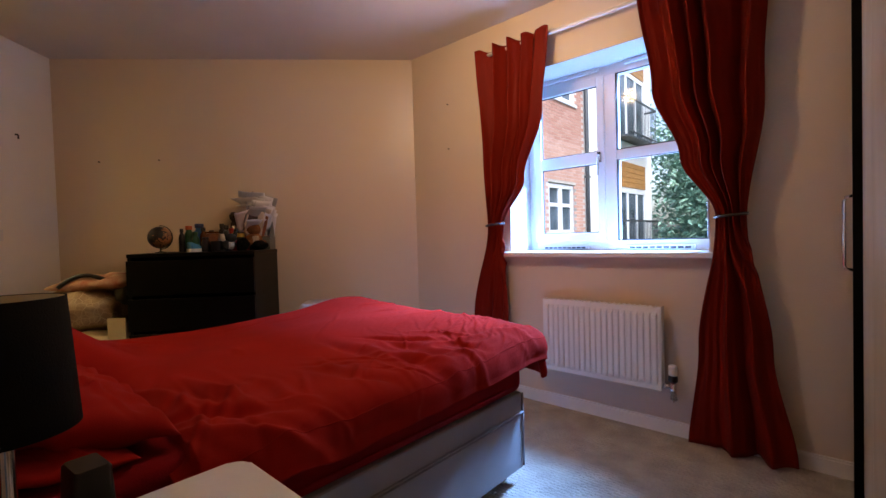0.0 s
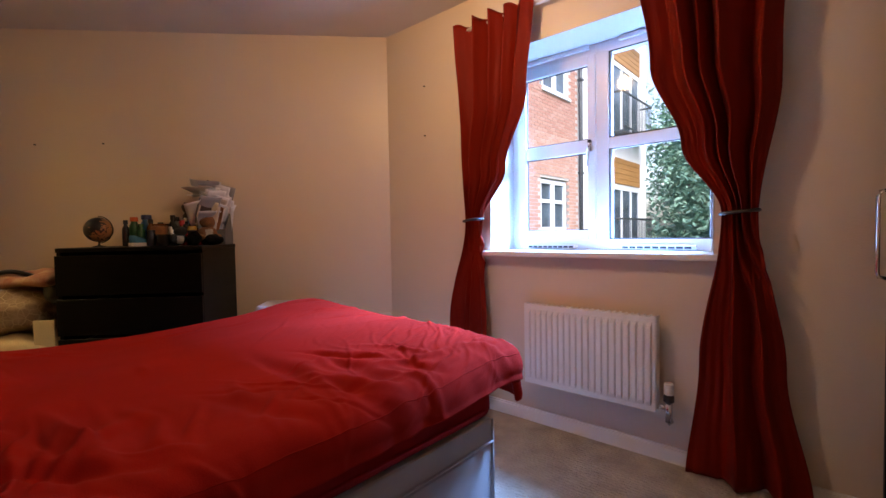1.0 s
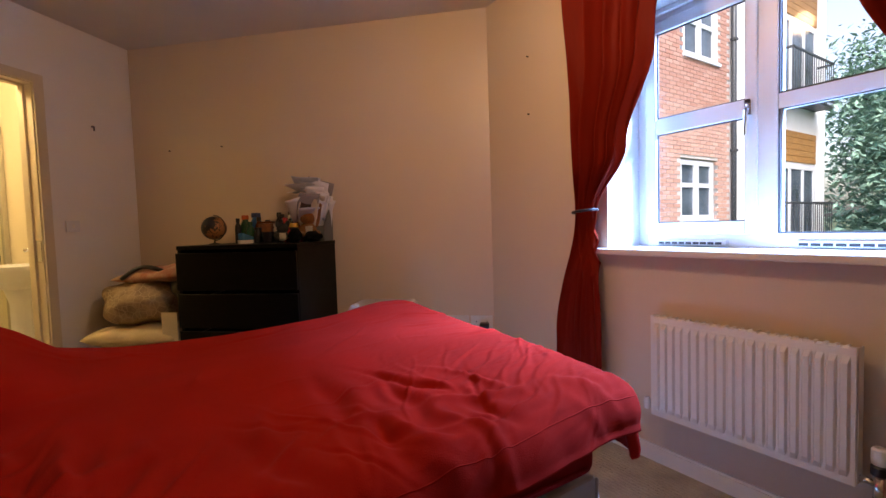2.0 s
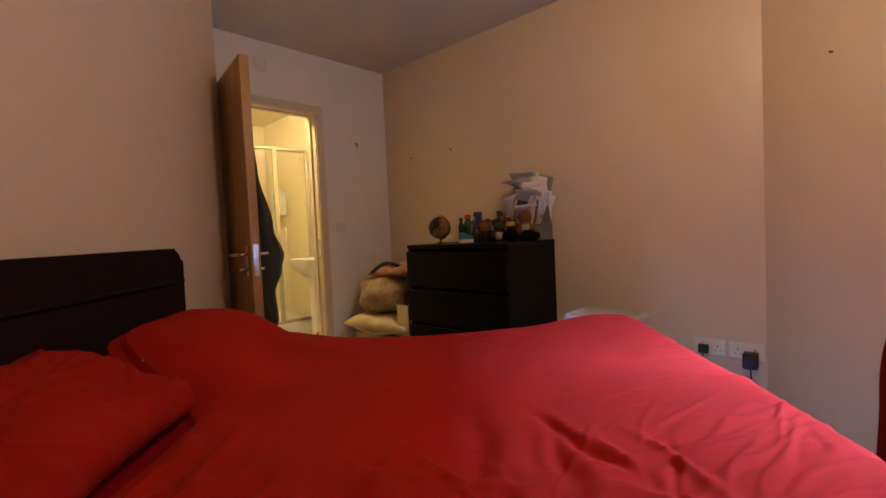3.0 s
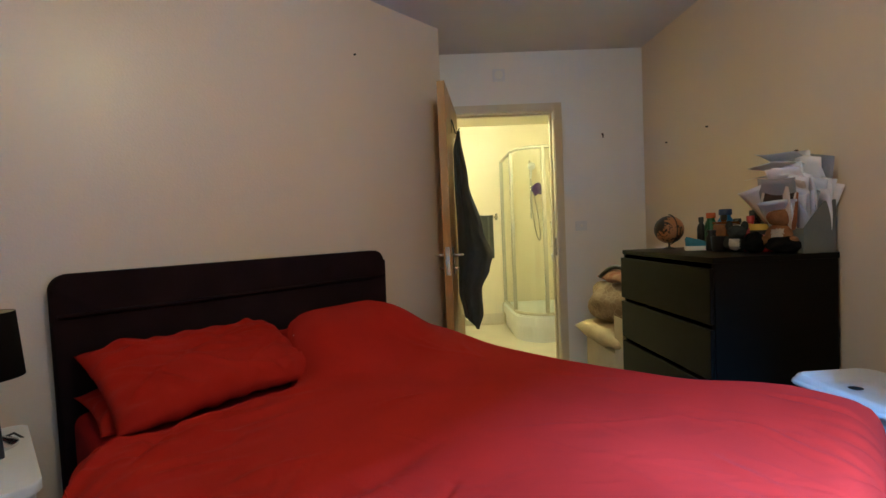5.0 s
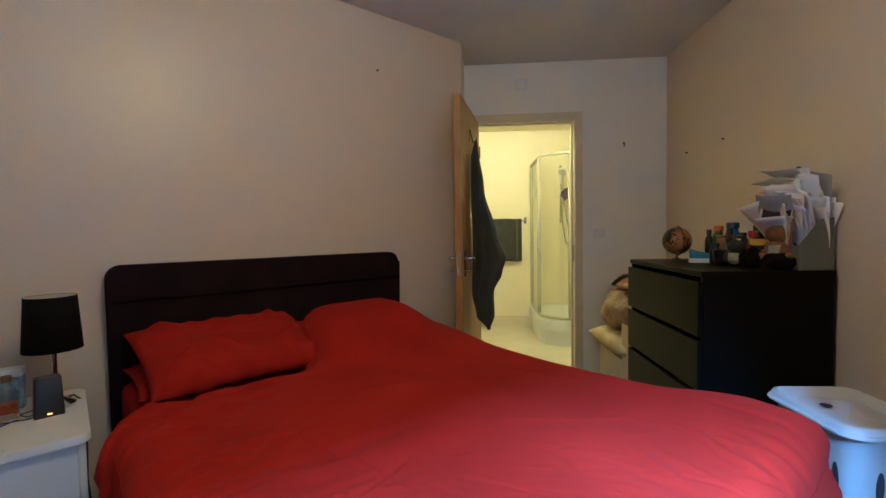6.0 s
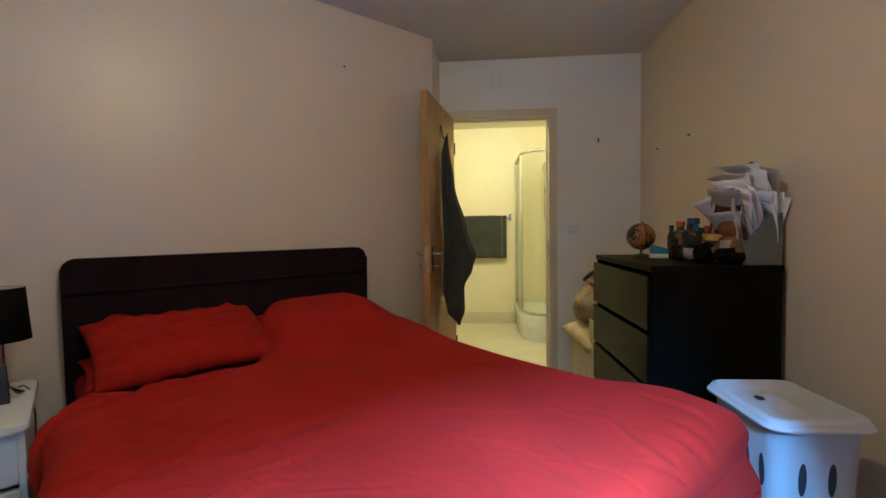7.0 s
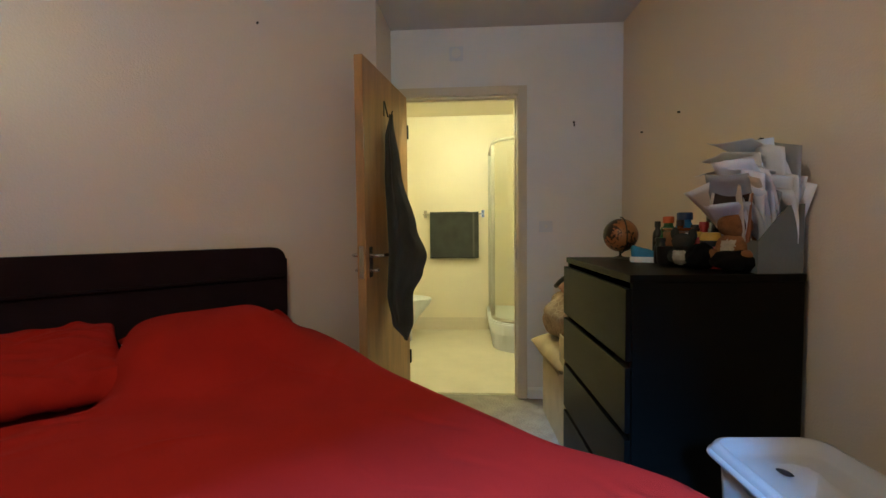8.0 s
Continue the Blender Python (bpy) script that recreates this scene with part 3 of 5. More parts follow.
def duvet_point(a, b):
    # flat cloth coordinates: p across (far side to near side), r from head to foot
    p = -3.80 + 1.96 * a
    far_half = 1 / (1 + math.exp((p + 2.66) * 30))
    head = 2.815 - 0.34 * far_half
    y_foot = 4.238 + 0.09 / (1 + math.exp((p + 2.35) * 9))
    r = head + (y_foot + 0.15 - head) * b
    rad = 0.09
    x_far = -3.49 + 0.10 / (1 + math.exp(-(r - 3.75) * 8))
    x_near = -1.918 - 0.030 / (1 + math.exp((r - 3.45) * 8)) + 0.035 * math.exp(-((r - 3.04) / 0.10) ** 2)
    edge_wave = 0.012 * noise.noise((p * 2.2, r * 2.2, 8.0))
    fn, dn = bend(p - (x_near - rad) + edge_wave, rad)
    ff, df = bend((x_far + rad) - p + edge_wave, rad)
    fy, dy = bend(r - (y_foot - rad) + edge_wave, rad)
    x = p
    if dn > 0:
        x = x_near - rad + fn
    if df > 0:
        x = x_far + rad - ff
    y = r if dy <= 0 else y_foot - rad + fy
    top = 0.648 + 0.030 * math.exp(-(((p + 2.2) / 0.33) ** 2 + ((r - 4.12) / 0.24) ** 2)) + 0.030 * math.exp(-(((p + 3.1) / 0.7) ** 2 + ((r - 4.2) / 0.4) ** 2)) + 0.028 * math.exp(-(((p + 3.3) / 0.22) ** 2 + ((r - 4.15) / 0.2) ** 2)) - 0.022 * math.exp(-(((p + 3.3) / 0.5) ** 2 + ((r - 3.25) / 0.35) ** 2))
    top += 0.160 * far_half / (1 + math.exp((r - 2.84) * 19)) * math.exp(-(max(0.0, -3.12 - p) / 0.20) ** 2)
    top += 0.025 * far_half / (1 + math.exp((r - 2.95) * 16)) - 0.030 * (1 - far_half) * math.exp(-((r - 2.81) / 0.05) ** 2)
    lo, hi = sorted((max(dn, df), dy))
    z = top - hi - 0.10 * lo
    side = min(1.0, hi / 0.10)
    fold = wrinkle(p, r)
    z += fold * (1.0 - 0.6 * side) - 0.006
    out = (noise.noise((p * 4.0, r * 4.2, 4.0)) * 0.024 + noise.noise((p * 10.0, r * 11.0, 2.0)) * 0.010) * side + 0.7 * fold * side
    out += 0.018 * side * min(1.0, max(0.0, (hi - 0.10) / 0.08))
    if dn > 0.02:
        x += out
    if df > 0.02:
        x -= out
    if dy > 0.02:
        y += out
    corner = min(1.0, max(0.0, min(dn, dy)) / 0.12)
    x -= 0.04 * corner
    y -= 0.045 * corner
    if b < 0.025:
        z -= 0.025
    return (x, y, max(z, 0.40))


duvet = part("duvet", grid(400, 340, duvet_point), M_RED, None, smooth=True)
if sum(f.normal.z * f.area for f in duvet.data.polygons) < 0:
    duvet.data.flip_normals()
solid(duvet, 0.02, -1)
for name, pts in (("hem_seam", [duvet_point(0.955, 0.04 + 0.93 * k / 120) for k in range(121)]), ("hem_seam", [duvet_point(0.06 + 0.88 * k / 120, 0.955) for k in range(121)])):
    part(name, tube([(x, y, z) for x, y, z in pts], 0.0018, 5), M_RED, duvet, "stitched hem of the duvet cover", smooth=True)
tagged(duvet, "creased red cotton duvet spread over the double bed", "duvet")


def pillow(name, cx, cy, cz, lx, ly, lz, tilt, turn, seed, label):
    folds = random.Random(int(seed * 10))
    lines = [(folds.uniform(-0.3, 0.3), folds.uniform(-0.2, 0.2), folds.uniform(-50, 50), folds.uniform(0.05, 0.15), folds.uniform(0.007, 0.014), folds.uniform(0.004, 0.011) * folds.choice((1, 1, -1))) for k in range(34)]

    def f(a, b, up):
        u, v = a * 2 - 1, b * 2 - 1
        k = max(0.0, (1 - abs(u) ** 4) * (1 - abs(v) ** 2.6)) ** 0.52
        pinch_x = 1 - 0.055 * (1 - v * v)
        pinch_y = 1 - 0.09 * (1 - u * u)
        x, y = u * lx / 2 * pinch_x, v * ly / 2 * pinch_y
        h = noise.noise((x * 7 + seed, y * 7, up)) * 0.022 + noise.noise((x * 20, y * 9 + seed, up)) * 0.007
        for fx, fy, turn_deg, length, width, height in lines:
            ca, sa = math.cos(radians(turn_deg)), math.sin(radians(turn_deg))
            dx, dy = x - fx, y - fy
            h += height * math.exp(-((dx * ca + dy * sa) / length) ** 2 - ((dy * ca - dx * sa) / width) ** 2)
        # slack seam puckers along the long edges
        h += 0.010 * math.sin(x * 60 + seed + 4 * noise.noise((x * 9, v * 2, seed))) * abs(v) ** 3 + 0.008 * math.sin(y * 70 + seed) * abs(u) ** 5
        z = up * k * lz / 2 + h * min(1.0, k * 1.6)
        return (x, y, z)
    bm = merge(grid(90, 64, lambda a, b: f(a, b, 1)), grid(90, 64, lambda a, b: f(a, b, -0.8)))
    bmesh.ops.remove_doubles(bm, verts=bm.verts[:], dist=0.0008)
    ob = part(name, bm, M_RED, None, smooth=True)
    ob.matrix_world = pose(cx, cy, cz, tilt, 0, turn)
    tagged(ob, label, "pillow", "pillows on the bed")
    return ob


pillow("pillow", -2.375, 2.61, 0.716, 0.66, 0.47, 0.16, -19, 4, 1.0, "plump red cotton pillow leaning on the headboard")
pillow("pillow", -2.330, 2.575, 0.640, 0.60, 0.38, 0.07, -4, 2, 7.0, "flattened red pillow beneath the plump one")
label_tag = part("care_label", box(-2.690, -2.682, 2.64, 2.642, 0.715, 0.765), M_WHITE, None, "small white care label")
label_tag.parent = bpy.data.objects["pillow"]
label_tag.matrix_parent_inverse = bpy.data.objects["pillow"].matrix_world.inverted()
pillow("pillow", -3.02, 2.60, 0.685, 0.66, 0.40, 0.16, -14, -1, 4.0, "red cotton pillow half covered by the duvet")

# ---- chest of drawers ----
chest = thing("chest_of_drawers", "tall black-brown chest of four drawers against the wall", "chest of drawers", at=CHEST @ pose(0.79, -0.545, 0))
CW, CD, CH = 0.78, 0.515, 1.0
for x0 in (0.0, CW - 0.022):
    sub("side_panel", box(x0, x0 + 0.022, 0.004, CD, 0, CH - 0.024, 0.001, 1), M_DARKWOOD, chest)
sub("top_panel", box(-0.002, CW + 0.002, -0.004, CD + 0.004, CH - 0.024, CH, 0.002, 1), M_DARKWOOD, chest)
sub("back_panel", box(0.022, CW - 0.022, CD - 0.01, CD - 0.004, 0.02, CH - 0.024), M_DARKWOOD, chest)
sub("plinth", box(0.022, CW - 0.022, 0.05, 0.066, 0, 0.06), M_DARKWOOD, chest)
for z0, z1 in ((0.045, 0.263), (0.285, 0.488), (0.509, 0.713), (0.734, 0.957)):
    drw = sub("drawer", box(0.001, CW - 0.001, -0.016, 0.002, z0, z1, 0.0015, 1), M_DARKWOOD, chest)
    sub("drawer_box", merge(box(0.03, CW - 0.03, 0.004, 0.42, z0 + 0.02, z0 + 0.03), box(0.03, 0.045, 0.004, 0.42, z0 + 0.03, z0 + 0.17), box(CW - 0.045, CW - 0.03, 0.004, 0.42, z0 + 0.03, z0 + 0.17)), M_DARKWOOD, drw)

# ---- bedside table, lamp ----
stand = thing("bedside_table", "white bedside table with shallow drawers beside the bed", "bedside table", at=pose(-1.908, 2.40, 0))
NW, ND, NH = 0.45, 0.52, 0.613
for x0 in (0.012, NW - 0.03):
    sub("side_panel", box(x0, x0 + 0.018, 0.0, ND - 0.03, 0, NH - 0.026, 0.002, 1), M_WHITE, stand)


def rounded_slab(x0, x1, y0, y1, z0, z1, r):
    pts = []
    for cx, cy, a0 in ((x1 - r, y1 - r, 0), (x0 + r, y1 - r, 90), (x0 + r, y0 + r, 180), (x1 - r, y0 + r, 270)):
        pts += [(cx + r * math.cos(radians(a0 + k * 15)), cy + r * math.sin(radians(a0 + k * 15))) for k in range(7)]
    bm = prism(pts, z0, z1)
    bmesh.ops.bevel(bm, geom=[e for e in bm.edges if abs(e.verts[0].co.z - e.verts[1].co.z) < 1e-6], offset=min(0.006, (z1 - z0) * 0.3), segments=3, affect="EDGES", profile=0.6)
    return bm


sub("top_panel", rounded_slab(0, NW, 0, ND, NH - 0.026, NH, 0.035), M_WHITE, stand, smooth=True, angle=40)
sub("back_panel", box(0.03, NW - 0.03, 0.002, 0.01, 0.04, NH - 0.026), M_WHITE, stand)
for z0, z1 in ((0.428, 0.580), (0.258, 0.410), (0.092, 0.240)):
    sub("drawer", box(0.03, NW - 0.03, ND - 0.05, ND - 0.022, z0, z1, 0.003, 2), M_PLASTIC, stand, "pale grey-white drawer front")
sub("plinth", box(0.03, NW - 0.03, ND - 0.08, ND - 0.06, 0, 0.085), M_WHITE, stand)

M_SHADE = material("black_lampshade_fabric", (0.004, 0.0035, 0.004), 0.85, 12.0, 0.2, 0.5, 500, spec=0.15)
M_LINING = material("cream_lampshade_lining", (0.55, 0.50, 0.36), 0.6, 8.0, 0.05, 0.2, 200)
lamp = thing("table_lamp", "small table lamp with a black drum shade", "lamp", at=pose(-1.828, 2.575, NH))
shade = sub("shade", lathe([(0.080, 0.192), (0.069, 0.371)], 40, cap=False), M_SHADE, lamp, "black fabric drum shade", smooth=True)
solid(shade, 0.0015, 0)
solid(sub("lining", lathe([(0.0785, 0.193), (0.0675, 0.370)], 40, cap=False), M_LINING, shade, "cream lining", smooth=True), 0.001, 0)
sub("spider", merge(tube([(-0.068, 0, 0.349), (0.068, 0, 0.349)], 0.0018, 6), tube([(0, -0.068, 0.349), (0, 0.068, 0.349)], 0.0018, 6)), M_CHROME, shade)
sub("base", lathe([(0.055, 0.0), (0.055, 0.008), (0.045, 0.016), (0.018, 0.03), (0.011, 0.06), (0.008, 0.12), (0.009, 0.19), (0.016, 0.2), (0.016, 0.225), (0.006, 0.228)], 28), M_CHROME, lamp, "brushed chrome lamp base", smooth=True, angle=50)
sub("bulb", lathe([(0.012, 0.225), (0.014, 0.24), (0.026, 0.265), (0.026, 0.285), (0.014, 0.305), (0.003, 0.31)], 20), M_WHITE, lamp, "unlit white bulb", smooth=True)

# ---- laundry basket ----
M_BASKET = material("off_white_basket_plastic", (0.50, 0.50, 0.51), 0.4, 4.0, 0.03, 0.0)
basket = thing("laundry_basket", "white plastic laundry basket with a lid and oval holes", "laundry basket", at=CHEST @ pose(1.995, -0.316, 0) @ Matrix.Diagonal((0.86, 1, 1.07, 1)))


def oval_ring(lx, ly, r, z, n=8):
    pts = []
    for sx, sy, a0 in ((1, 1, 0), (-1, 1, 90), (-1, -1, 180), (1, -1, 270)):
        for k in range(n + 1):
            a = radians(a0 + 90 * k / n)
            pts.append((sx * (lx / 2 - r) + r * math.cos(a), sy * (ly / 2 - r) + r * math.sin(a), z))
    return pts


def loft(rings, cap0=True, cap1=True):
    bm = bmesh.new()
    vs = [[bm.verts.new(p) for p in ring] for ring in rings]
    for a, b in zip(vs, vs[1:]):
        n = len(a)
        for i in range(n):
            bm.faces.new((a[i], a[(i + 1) % n], b[(i + 1) % n], b[i]))
    if cap0:
        bm.faces.new(vs[0][::-1])
    if cap1:
        bm.faces.new(vs[-1])
    return bm


sub("tub", loft([oval_ring(0.31, 0.20, 0.05, 0.0), oval_ring(0.33, 0.215, 0.05, 0.02), oval_ring(0.386, 0.2555, 0.055, 0.551)]), M_BASKET, basket, smooth=True, angle=40)
lid = sub("lid", loft([oval_ring(0.392, 0.264, 0.055, 0.5515), oval_ring(0.428, 0.298, 0.06, 0.552), oval_ring(0.434, 0.304, 0.06, 0.557), oval_ring(0.430, 0.300, 0.06, 0.5635), oval_ring(0.418, 0.288, 0.055, 0.566), oval_ring(0.414, 0.284, 0.055, 0.574), oval_ring(0.404, 0.274, 0.05, 0.580), oval_ring(0.385, 0.255, 0.045, 0.582)], True, False), M_BASKET, basket, "white lid with a stepped rim", smooth=True, angle=50)


def lid_dish(a, b):
    """Dished lid top: a ridge rises from one short side to the middle, where the grip is."""
    ring = [oval_ring(0.385 * k, 0.255 * k, 0.045 * k, 0) for k in (1.0, 0.92, 0.84, 0.70, 0.55, 0.40, 0.25, 0.10, 0.01)][min(8, round(b * 8))]
    x, y, _ = ring[round(a * len(ring)) % len(ring)]
    fall = (0.0, 0.3, 1.0, 1.0, 1.0, 1.0, 1.0, 1.0, 1.0)[min(8, round(b * 8))]
    rise = min(1.0, max(0.0, (x + 0.17) / 0.15)) * (1 if x < 0.0 else math.exp(-(x / 0.025) ** 2))
    width = 0.022 + 0.012 * min(1.0, max(0.0, (x + 0.17) / 0.15))
    return (x, y, 0.582 - 0.024 * fall + 0.032 * rise * math.exp(-((y + 0.015) / width) ** 2))


sub("lid_dish", grid(36, 8, lid_dish), M_BASKET, lid, "dished lid top with a grip ridge", smooth=True)
sub("grip_slot", loft([[(x * 0.55 - 0.035, -0.052 - 0.25 * z, 0.571 + z + 0.10 * x) for x, z in [(0.05 * math.cos(k * math.pi / 8), 0.0055 * math.sin(k * math.pi / 8)) for k in range(16)]], [(x * 0.55 - 0.035, -0.046 - 0.25 * z, 0.571 + z + 0.10 * x) for x, z in [(0.05 * math.cos(k * math.pi / 8), 0.0055 * math.sin(k * math.pi / 8)) for k in range(16)]]]), M_BLACK, lid, "dark grip slot")


def oval_hole(face_x, u, z):
    pts = [(0.011 * math.cos(a), 0.045 * math.sin(a)) for a in [k * math.pi / 10 for k in range(20)]]
    bm = bmesh.new()
    tilt = 0.055
    rows = []
    for d in (0.0008, -0.004):
        row = []
        for p, h in pts:
            k = (z + h - 0.02) / 0.5
            if face_x:
                row.append(bm.verts.new((u + p * 1.2, -(0.215 + 0.04 * k) / 2 - d, z + h)))
            else:
                row.append(bm.verts.new(((0.33 + tilt * k) / 2 + d, u + p, z + h)))
        rows.append(row)
    for i in range(20):
        bm.faces.new((rows[0][i], rows[0][(i + 1) % 20], rows[1][(i + 1) % 20], rows[1][i]))
    bm.faces.new(rows[0])
    return bm


M_HOLE = material("dark_basket_inside", (0.03, 0.032, 0.036), 0.8, 5.0, 0.1)
for u in (-0.12, -0.04, 0.04, 0.12):
    for z in (0.22, 0.42):
        sub("hole", oval_hole(True, u, z), M_HOLE, basket, "dark oval ventilation hole")
for u in (-0.05, 0.03):
    for z in (0.22, 0.42):
        sub("hole", oval_hole(False, u, z), M_HOLE, basket, "dark oval ventilation hole")

# ---- wardrobe ----
robe = thing("wardrobe", "wardrobe with black frame and glossy pale doors by the window", "wardrobe")
WF = -0.95
part("carcass", merge(box(WF + 0.02, X_RIGHT - 0.01, 3.05, 3.07, 0, 2.1), box(WF + 0.02, X_RIGHT - 0.01, 4.83, 4.85, 0, 2.1), box(WF + 0.02, X_RIGHT - 0.01, 3.07, 4.83, 2.08, 2.1), box(WF + 0.02, X_RIGHT - 0.01, 3.07, 4.83, 0, 0.05), box(X_RIGHT - 0.02, X_RIGHT - 0.012, 3.07, 4.83, 0.05, 2.08)), M_DARKWOOD, robe)
part("end_post", box(-0.978, WF + 0.018, 4.79, 4.85, 0, 2.1, 0.002, 1), M_DARKWOOD, robe, "black end post")
M_PANEL = material("glossy_cream_panel", (0.50, 0.42, 0.30), 0.25, 3.0, 0.04, 0.0)
for y0, y1 in ((3.06, 3.93), (3.935, 4.785)):
    part("door", box(WF, WF + 0.018, y0, y1, 0.06, 2.075), M_PANEL, robe, "glossy cream door panel")
part("handle", tube([(-0.977, 4.815, 1.16), (-0.998, 4.812, 1.155), (-1.002, 4.812, 1.14), (-1.002, 4.812, 0.90), (-0.998, 4.812, 0.885), (-0.977, 4.815, 0.88)], 0.006, 8), M_CHROME, robe, "chrome bow handle", smooth=True)

# ---- ceiling light ----
clight = thing("pendant_light", "white ceiling rose with a hanging pendant lamp holder", "ceiling light", at=pose(-2.36, 4.06, CEIL))
sub("rose", lathe([(0.035, -0.03), (0.045, -0.02), (0.048, 0.0)], 24), M_WHITE, clight, smooth=True, angle=40)
sub("cord", tube([(0, 0, -0.03), (0, 0, -0.11)], 0.004, 8), M_WHITE, clight)
sub("lamp_holder", lathe([(0.018, -0.165), (0.019, -0.13), (0.012, -0.11)], 16), M_WHITE, clight, smooth=True, angle=40)

# ---- bathroom beyond the door ----
structure("bathroom_floor", box(3.75, 5.88, 0.05, 2.1, -0.1, -0.001), M_VINYL, "cream vinyl bathroom floor", "floor", DOORW)
structure("bathroom_ceiling", box(3.75, 5.88, 0.05, 2.1, 2.36, 2.46), M_BATHWALL, "cream bathroom ceiling", "ceiling", DOORW)
structure("wall_bathroom_back", box(3.75, 5.88, 2.0, 2.1, 0, 2.36), M_BATHWALL, "cream painted bathroom back wall", "wall", DOORW)
structure("wall_bathroom_left", box(3.75, 3.85, T_WALL, 2.0, 0, 2.36), M_BATHWALL, "cream painted bathroom side wall", "wall", DOORW)
structure("wall_bathroom_right", box(5.78, 5.88, T_WALL, 2.0, 0, 2.36), M_BATHWALL, "cream painted bathroom wall beside the shower", "wall", DOORW)
structure("wall_bathroom_front", box(3.85, S_LEFT - 0.1, 0, T_WALL, 0, 2.36), M_BATHWALL, "cream painted wall beside the bathroom doorway", "wall", DOORW)
structure("baseboard_bathroom", merge(box(3.85, 5.12, 1.985, 1.999, 0, 0.10), box(3.85, 5.12, 1.989, 1.999, 0.10, 0.135)), M_TRIM, "cream bathroom skirting board", "skirting", DOORW)
structure("threshold_strip", box(S_OPEN0 + 0.001, S_OPEN1 - 0.001, 0.03, 0.07, 0.0, 0.005, 0.002, 1), M_CHROME, "metal threshold strip in the doorway", "threshold", DOORW)

SR = 0.27


def quad_path(s0, q0, s1, q1, r, n=8):
    """From the back wall along the side, round the corner and along the front."""
    pts = [(s0, q1), (s0, q0 + r)]
    pts += [(s0 + r - r * math.cos(k * math.pi / 2 / n), q0 + r - r * math.sin(k * math.pi / 2 / n)) for k in range(1, n)]
    return pts + [(s0 + r, q0), (s1, q0)]


shower = thing("shower_enclosure", "corner shower enclosure with a raised white tray", "shower", at=DOORW)
outer = quad_path(5.12, 1.015, 5.777, 1.995, SR)
sub("plinth", prism(quad_path(5.15, 1.045, 5.777, 1.995, SR) + [(5.777, 1.995)], 0.0, 0.16), M_PLASTIC, shower, "recessed white tray plinth")
sub("tray", prism(outer + [(5.777, 1.995)], 0.161, 0.255), M_PLASTIC, shower, "raised white shower tray")
sub("tray_lip", prism(quad_path(5.13, 1.025, 5.777, 1.995, SR) + [(5.777, 1.995)], 0.2555, 0.268), M_PLASTIC, shower)
rail = quad_path(5.155, 1.05, 5.765, 1.985, SR)
M_FRAME = material("satin_silver_frame", (0.45, 0.42, 0.34), 0.35, 4.0, 0.05, metal=0.25)
for z in (0.283, 1.93):
    sub("frame_rail", tube([(a, b, z) for a, b in rail], 0.017, 8), M_FRAME, shower, "silver frame rail", smooth=True)
for a, b in ((5.155, 1.97), (5.155, 1.05 + SR), (5.155 + SR, 1.05), (5.755, 1.05)):
    sub("post", box(a - 0.018, a + 0.018, b - 0.016, b + 0.016, 0.283, 1.93, 0.003, 1), M_FRAME, shower, "silver frame post")
sub("door_handle", tube([(5.475, 1.03, 0.95), (5.475, 1.0, 0.96), (5.475, 1.0, 1.18), (5.475, 1.03, 1.19)], 0.008, 8), M_CHROME, shower, "chrome shower door handle", smooth=True)
glass = sub("glass_screen", grid(len(rail) - 1, 1, lambda u, v: (*rail[round(u * (len(rail) - 1))], 0.29 + 1.63 * v)), M_SHGLASS, shower, "clear curved glass screen")
solid(glass, 0.005, 0)
glass.visible_shadow = False
rise = thing("shower_rail", "chrome shower rail with handset and hose on the wall", "shower fitting", at=DOORW)
sub("riser", tube([(5.49, 1.95, 1.25), (5.49, 1.95, 1.93)], 0.010, 10), M_CHROME, rise, smooth=True)
for z in (1.27, 1.91):
    sub("bracket", tube([(5.49, 1.999, z), (5.49, 1.95, z)], 0.012, 10), M_CHROME, rise)
sub("handset", merge(tube([(5.49, 1.91, 1.72), (5.485, 1.83, 1.86)], 0.012, 10), tube([(5.485, 1.835, 1.86), (5.485, 1.81, 1.83)], 0.042, 18)), M_PLASTIC, rise, "white shower handset", smooth=True, angle=40)
sub("hose", tube([(5.49 + 0.16 * math.sin(k * math.pi / 20) * (k / 20), 1.92, 1.70 - 0.72 * math.sin(k * math.pi / 20) ** 0.9 + 0.02 * k / 20) for k in range(21)], 0.007, 8), M_CHROME, rise, smooth=True)
unit = thing("electric_shower", "white electric shower unit on the wall", "shower unit", at=DOORW)
sub("case", box(5.70, 5.779, 1.55, 1.74, 1.33, 1.60, 0.02, 3), M_PLASTIC, unit, smooth=True, angle=40)
sub("dial", tube([(5.701, 1.645, 1.41), (5.685, 1.645, 1.41)], 0.03, 18), M_CHROME, unit)
sub("display", box(5.697, 5.6995, 1.61, 1.68, 1.51, 1.56), M_BLACK, unit)
M_PURPLE = material("purple_net", (0.07, 0.02, 0.20), 0.8, 30.0, 0.3, 0.8, 120)


def puff(r, seed, spikes=0.35):
    bm = bmesh.new()
    bmesh.ops.create_icosphere(bm, subdivisions=4, radius=r)
    for v in bm.verts:
        v.co *= 1 + spikes * noise.noise(v.co * (3.2 / r) * 0.6 + Vector((seed, 0, 0)))
    return bm


puffball = part("bath_puff", puff(0.065, 3), M_PURPLE, None, smooth=True)
puffball.matrix_world = DOORW @ pose(5.525, 1.77, 1.58)
tagged(puffball, "purple net bath puff hanging from the shower rail", "bath puff")

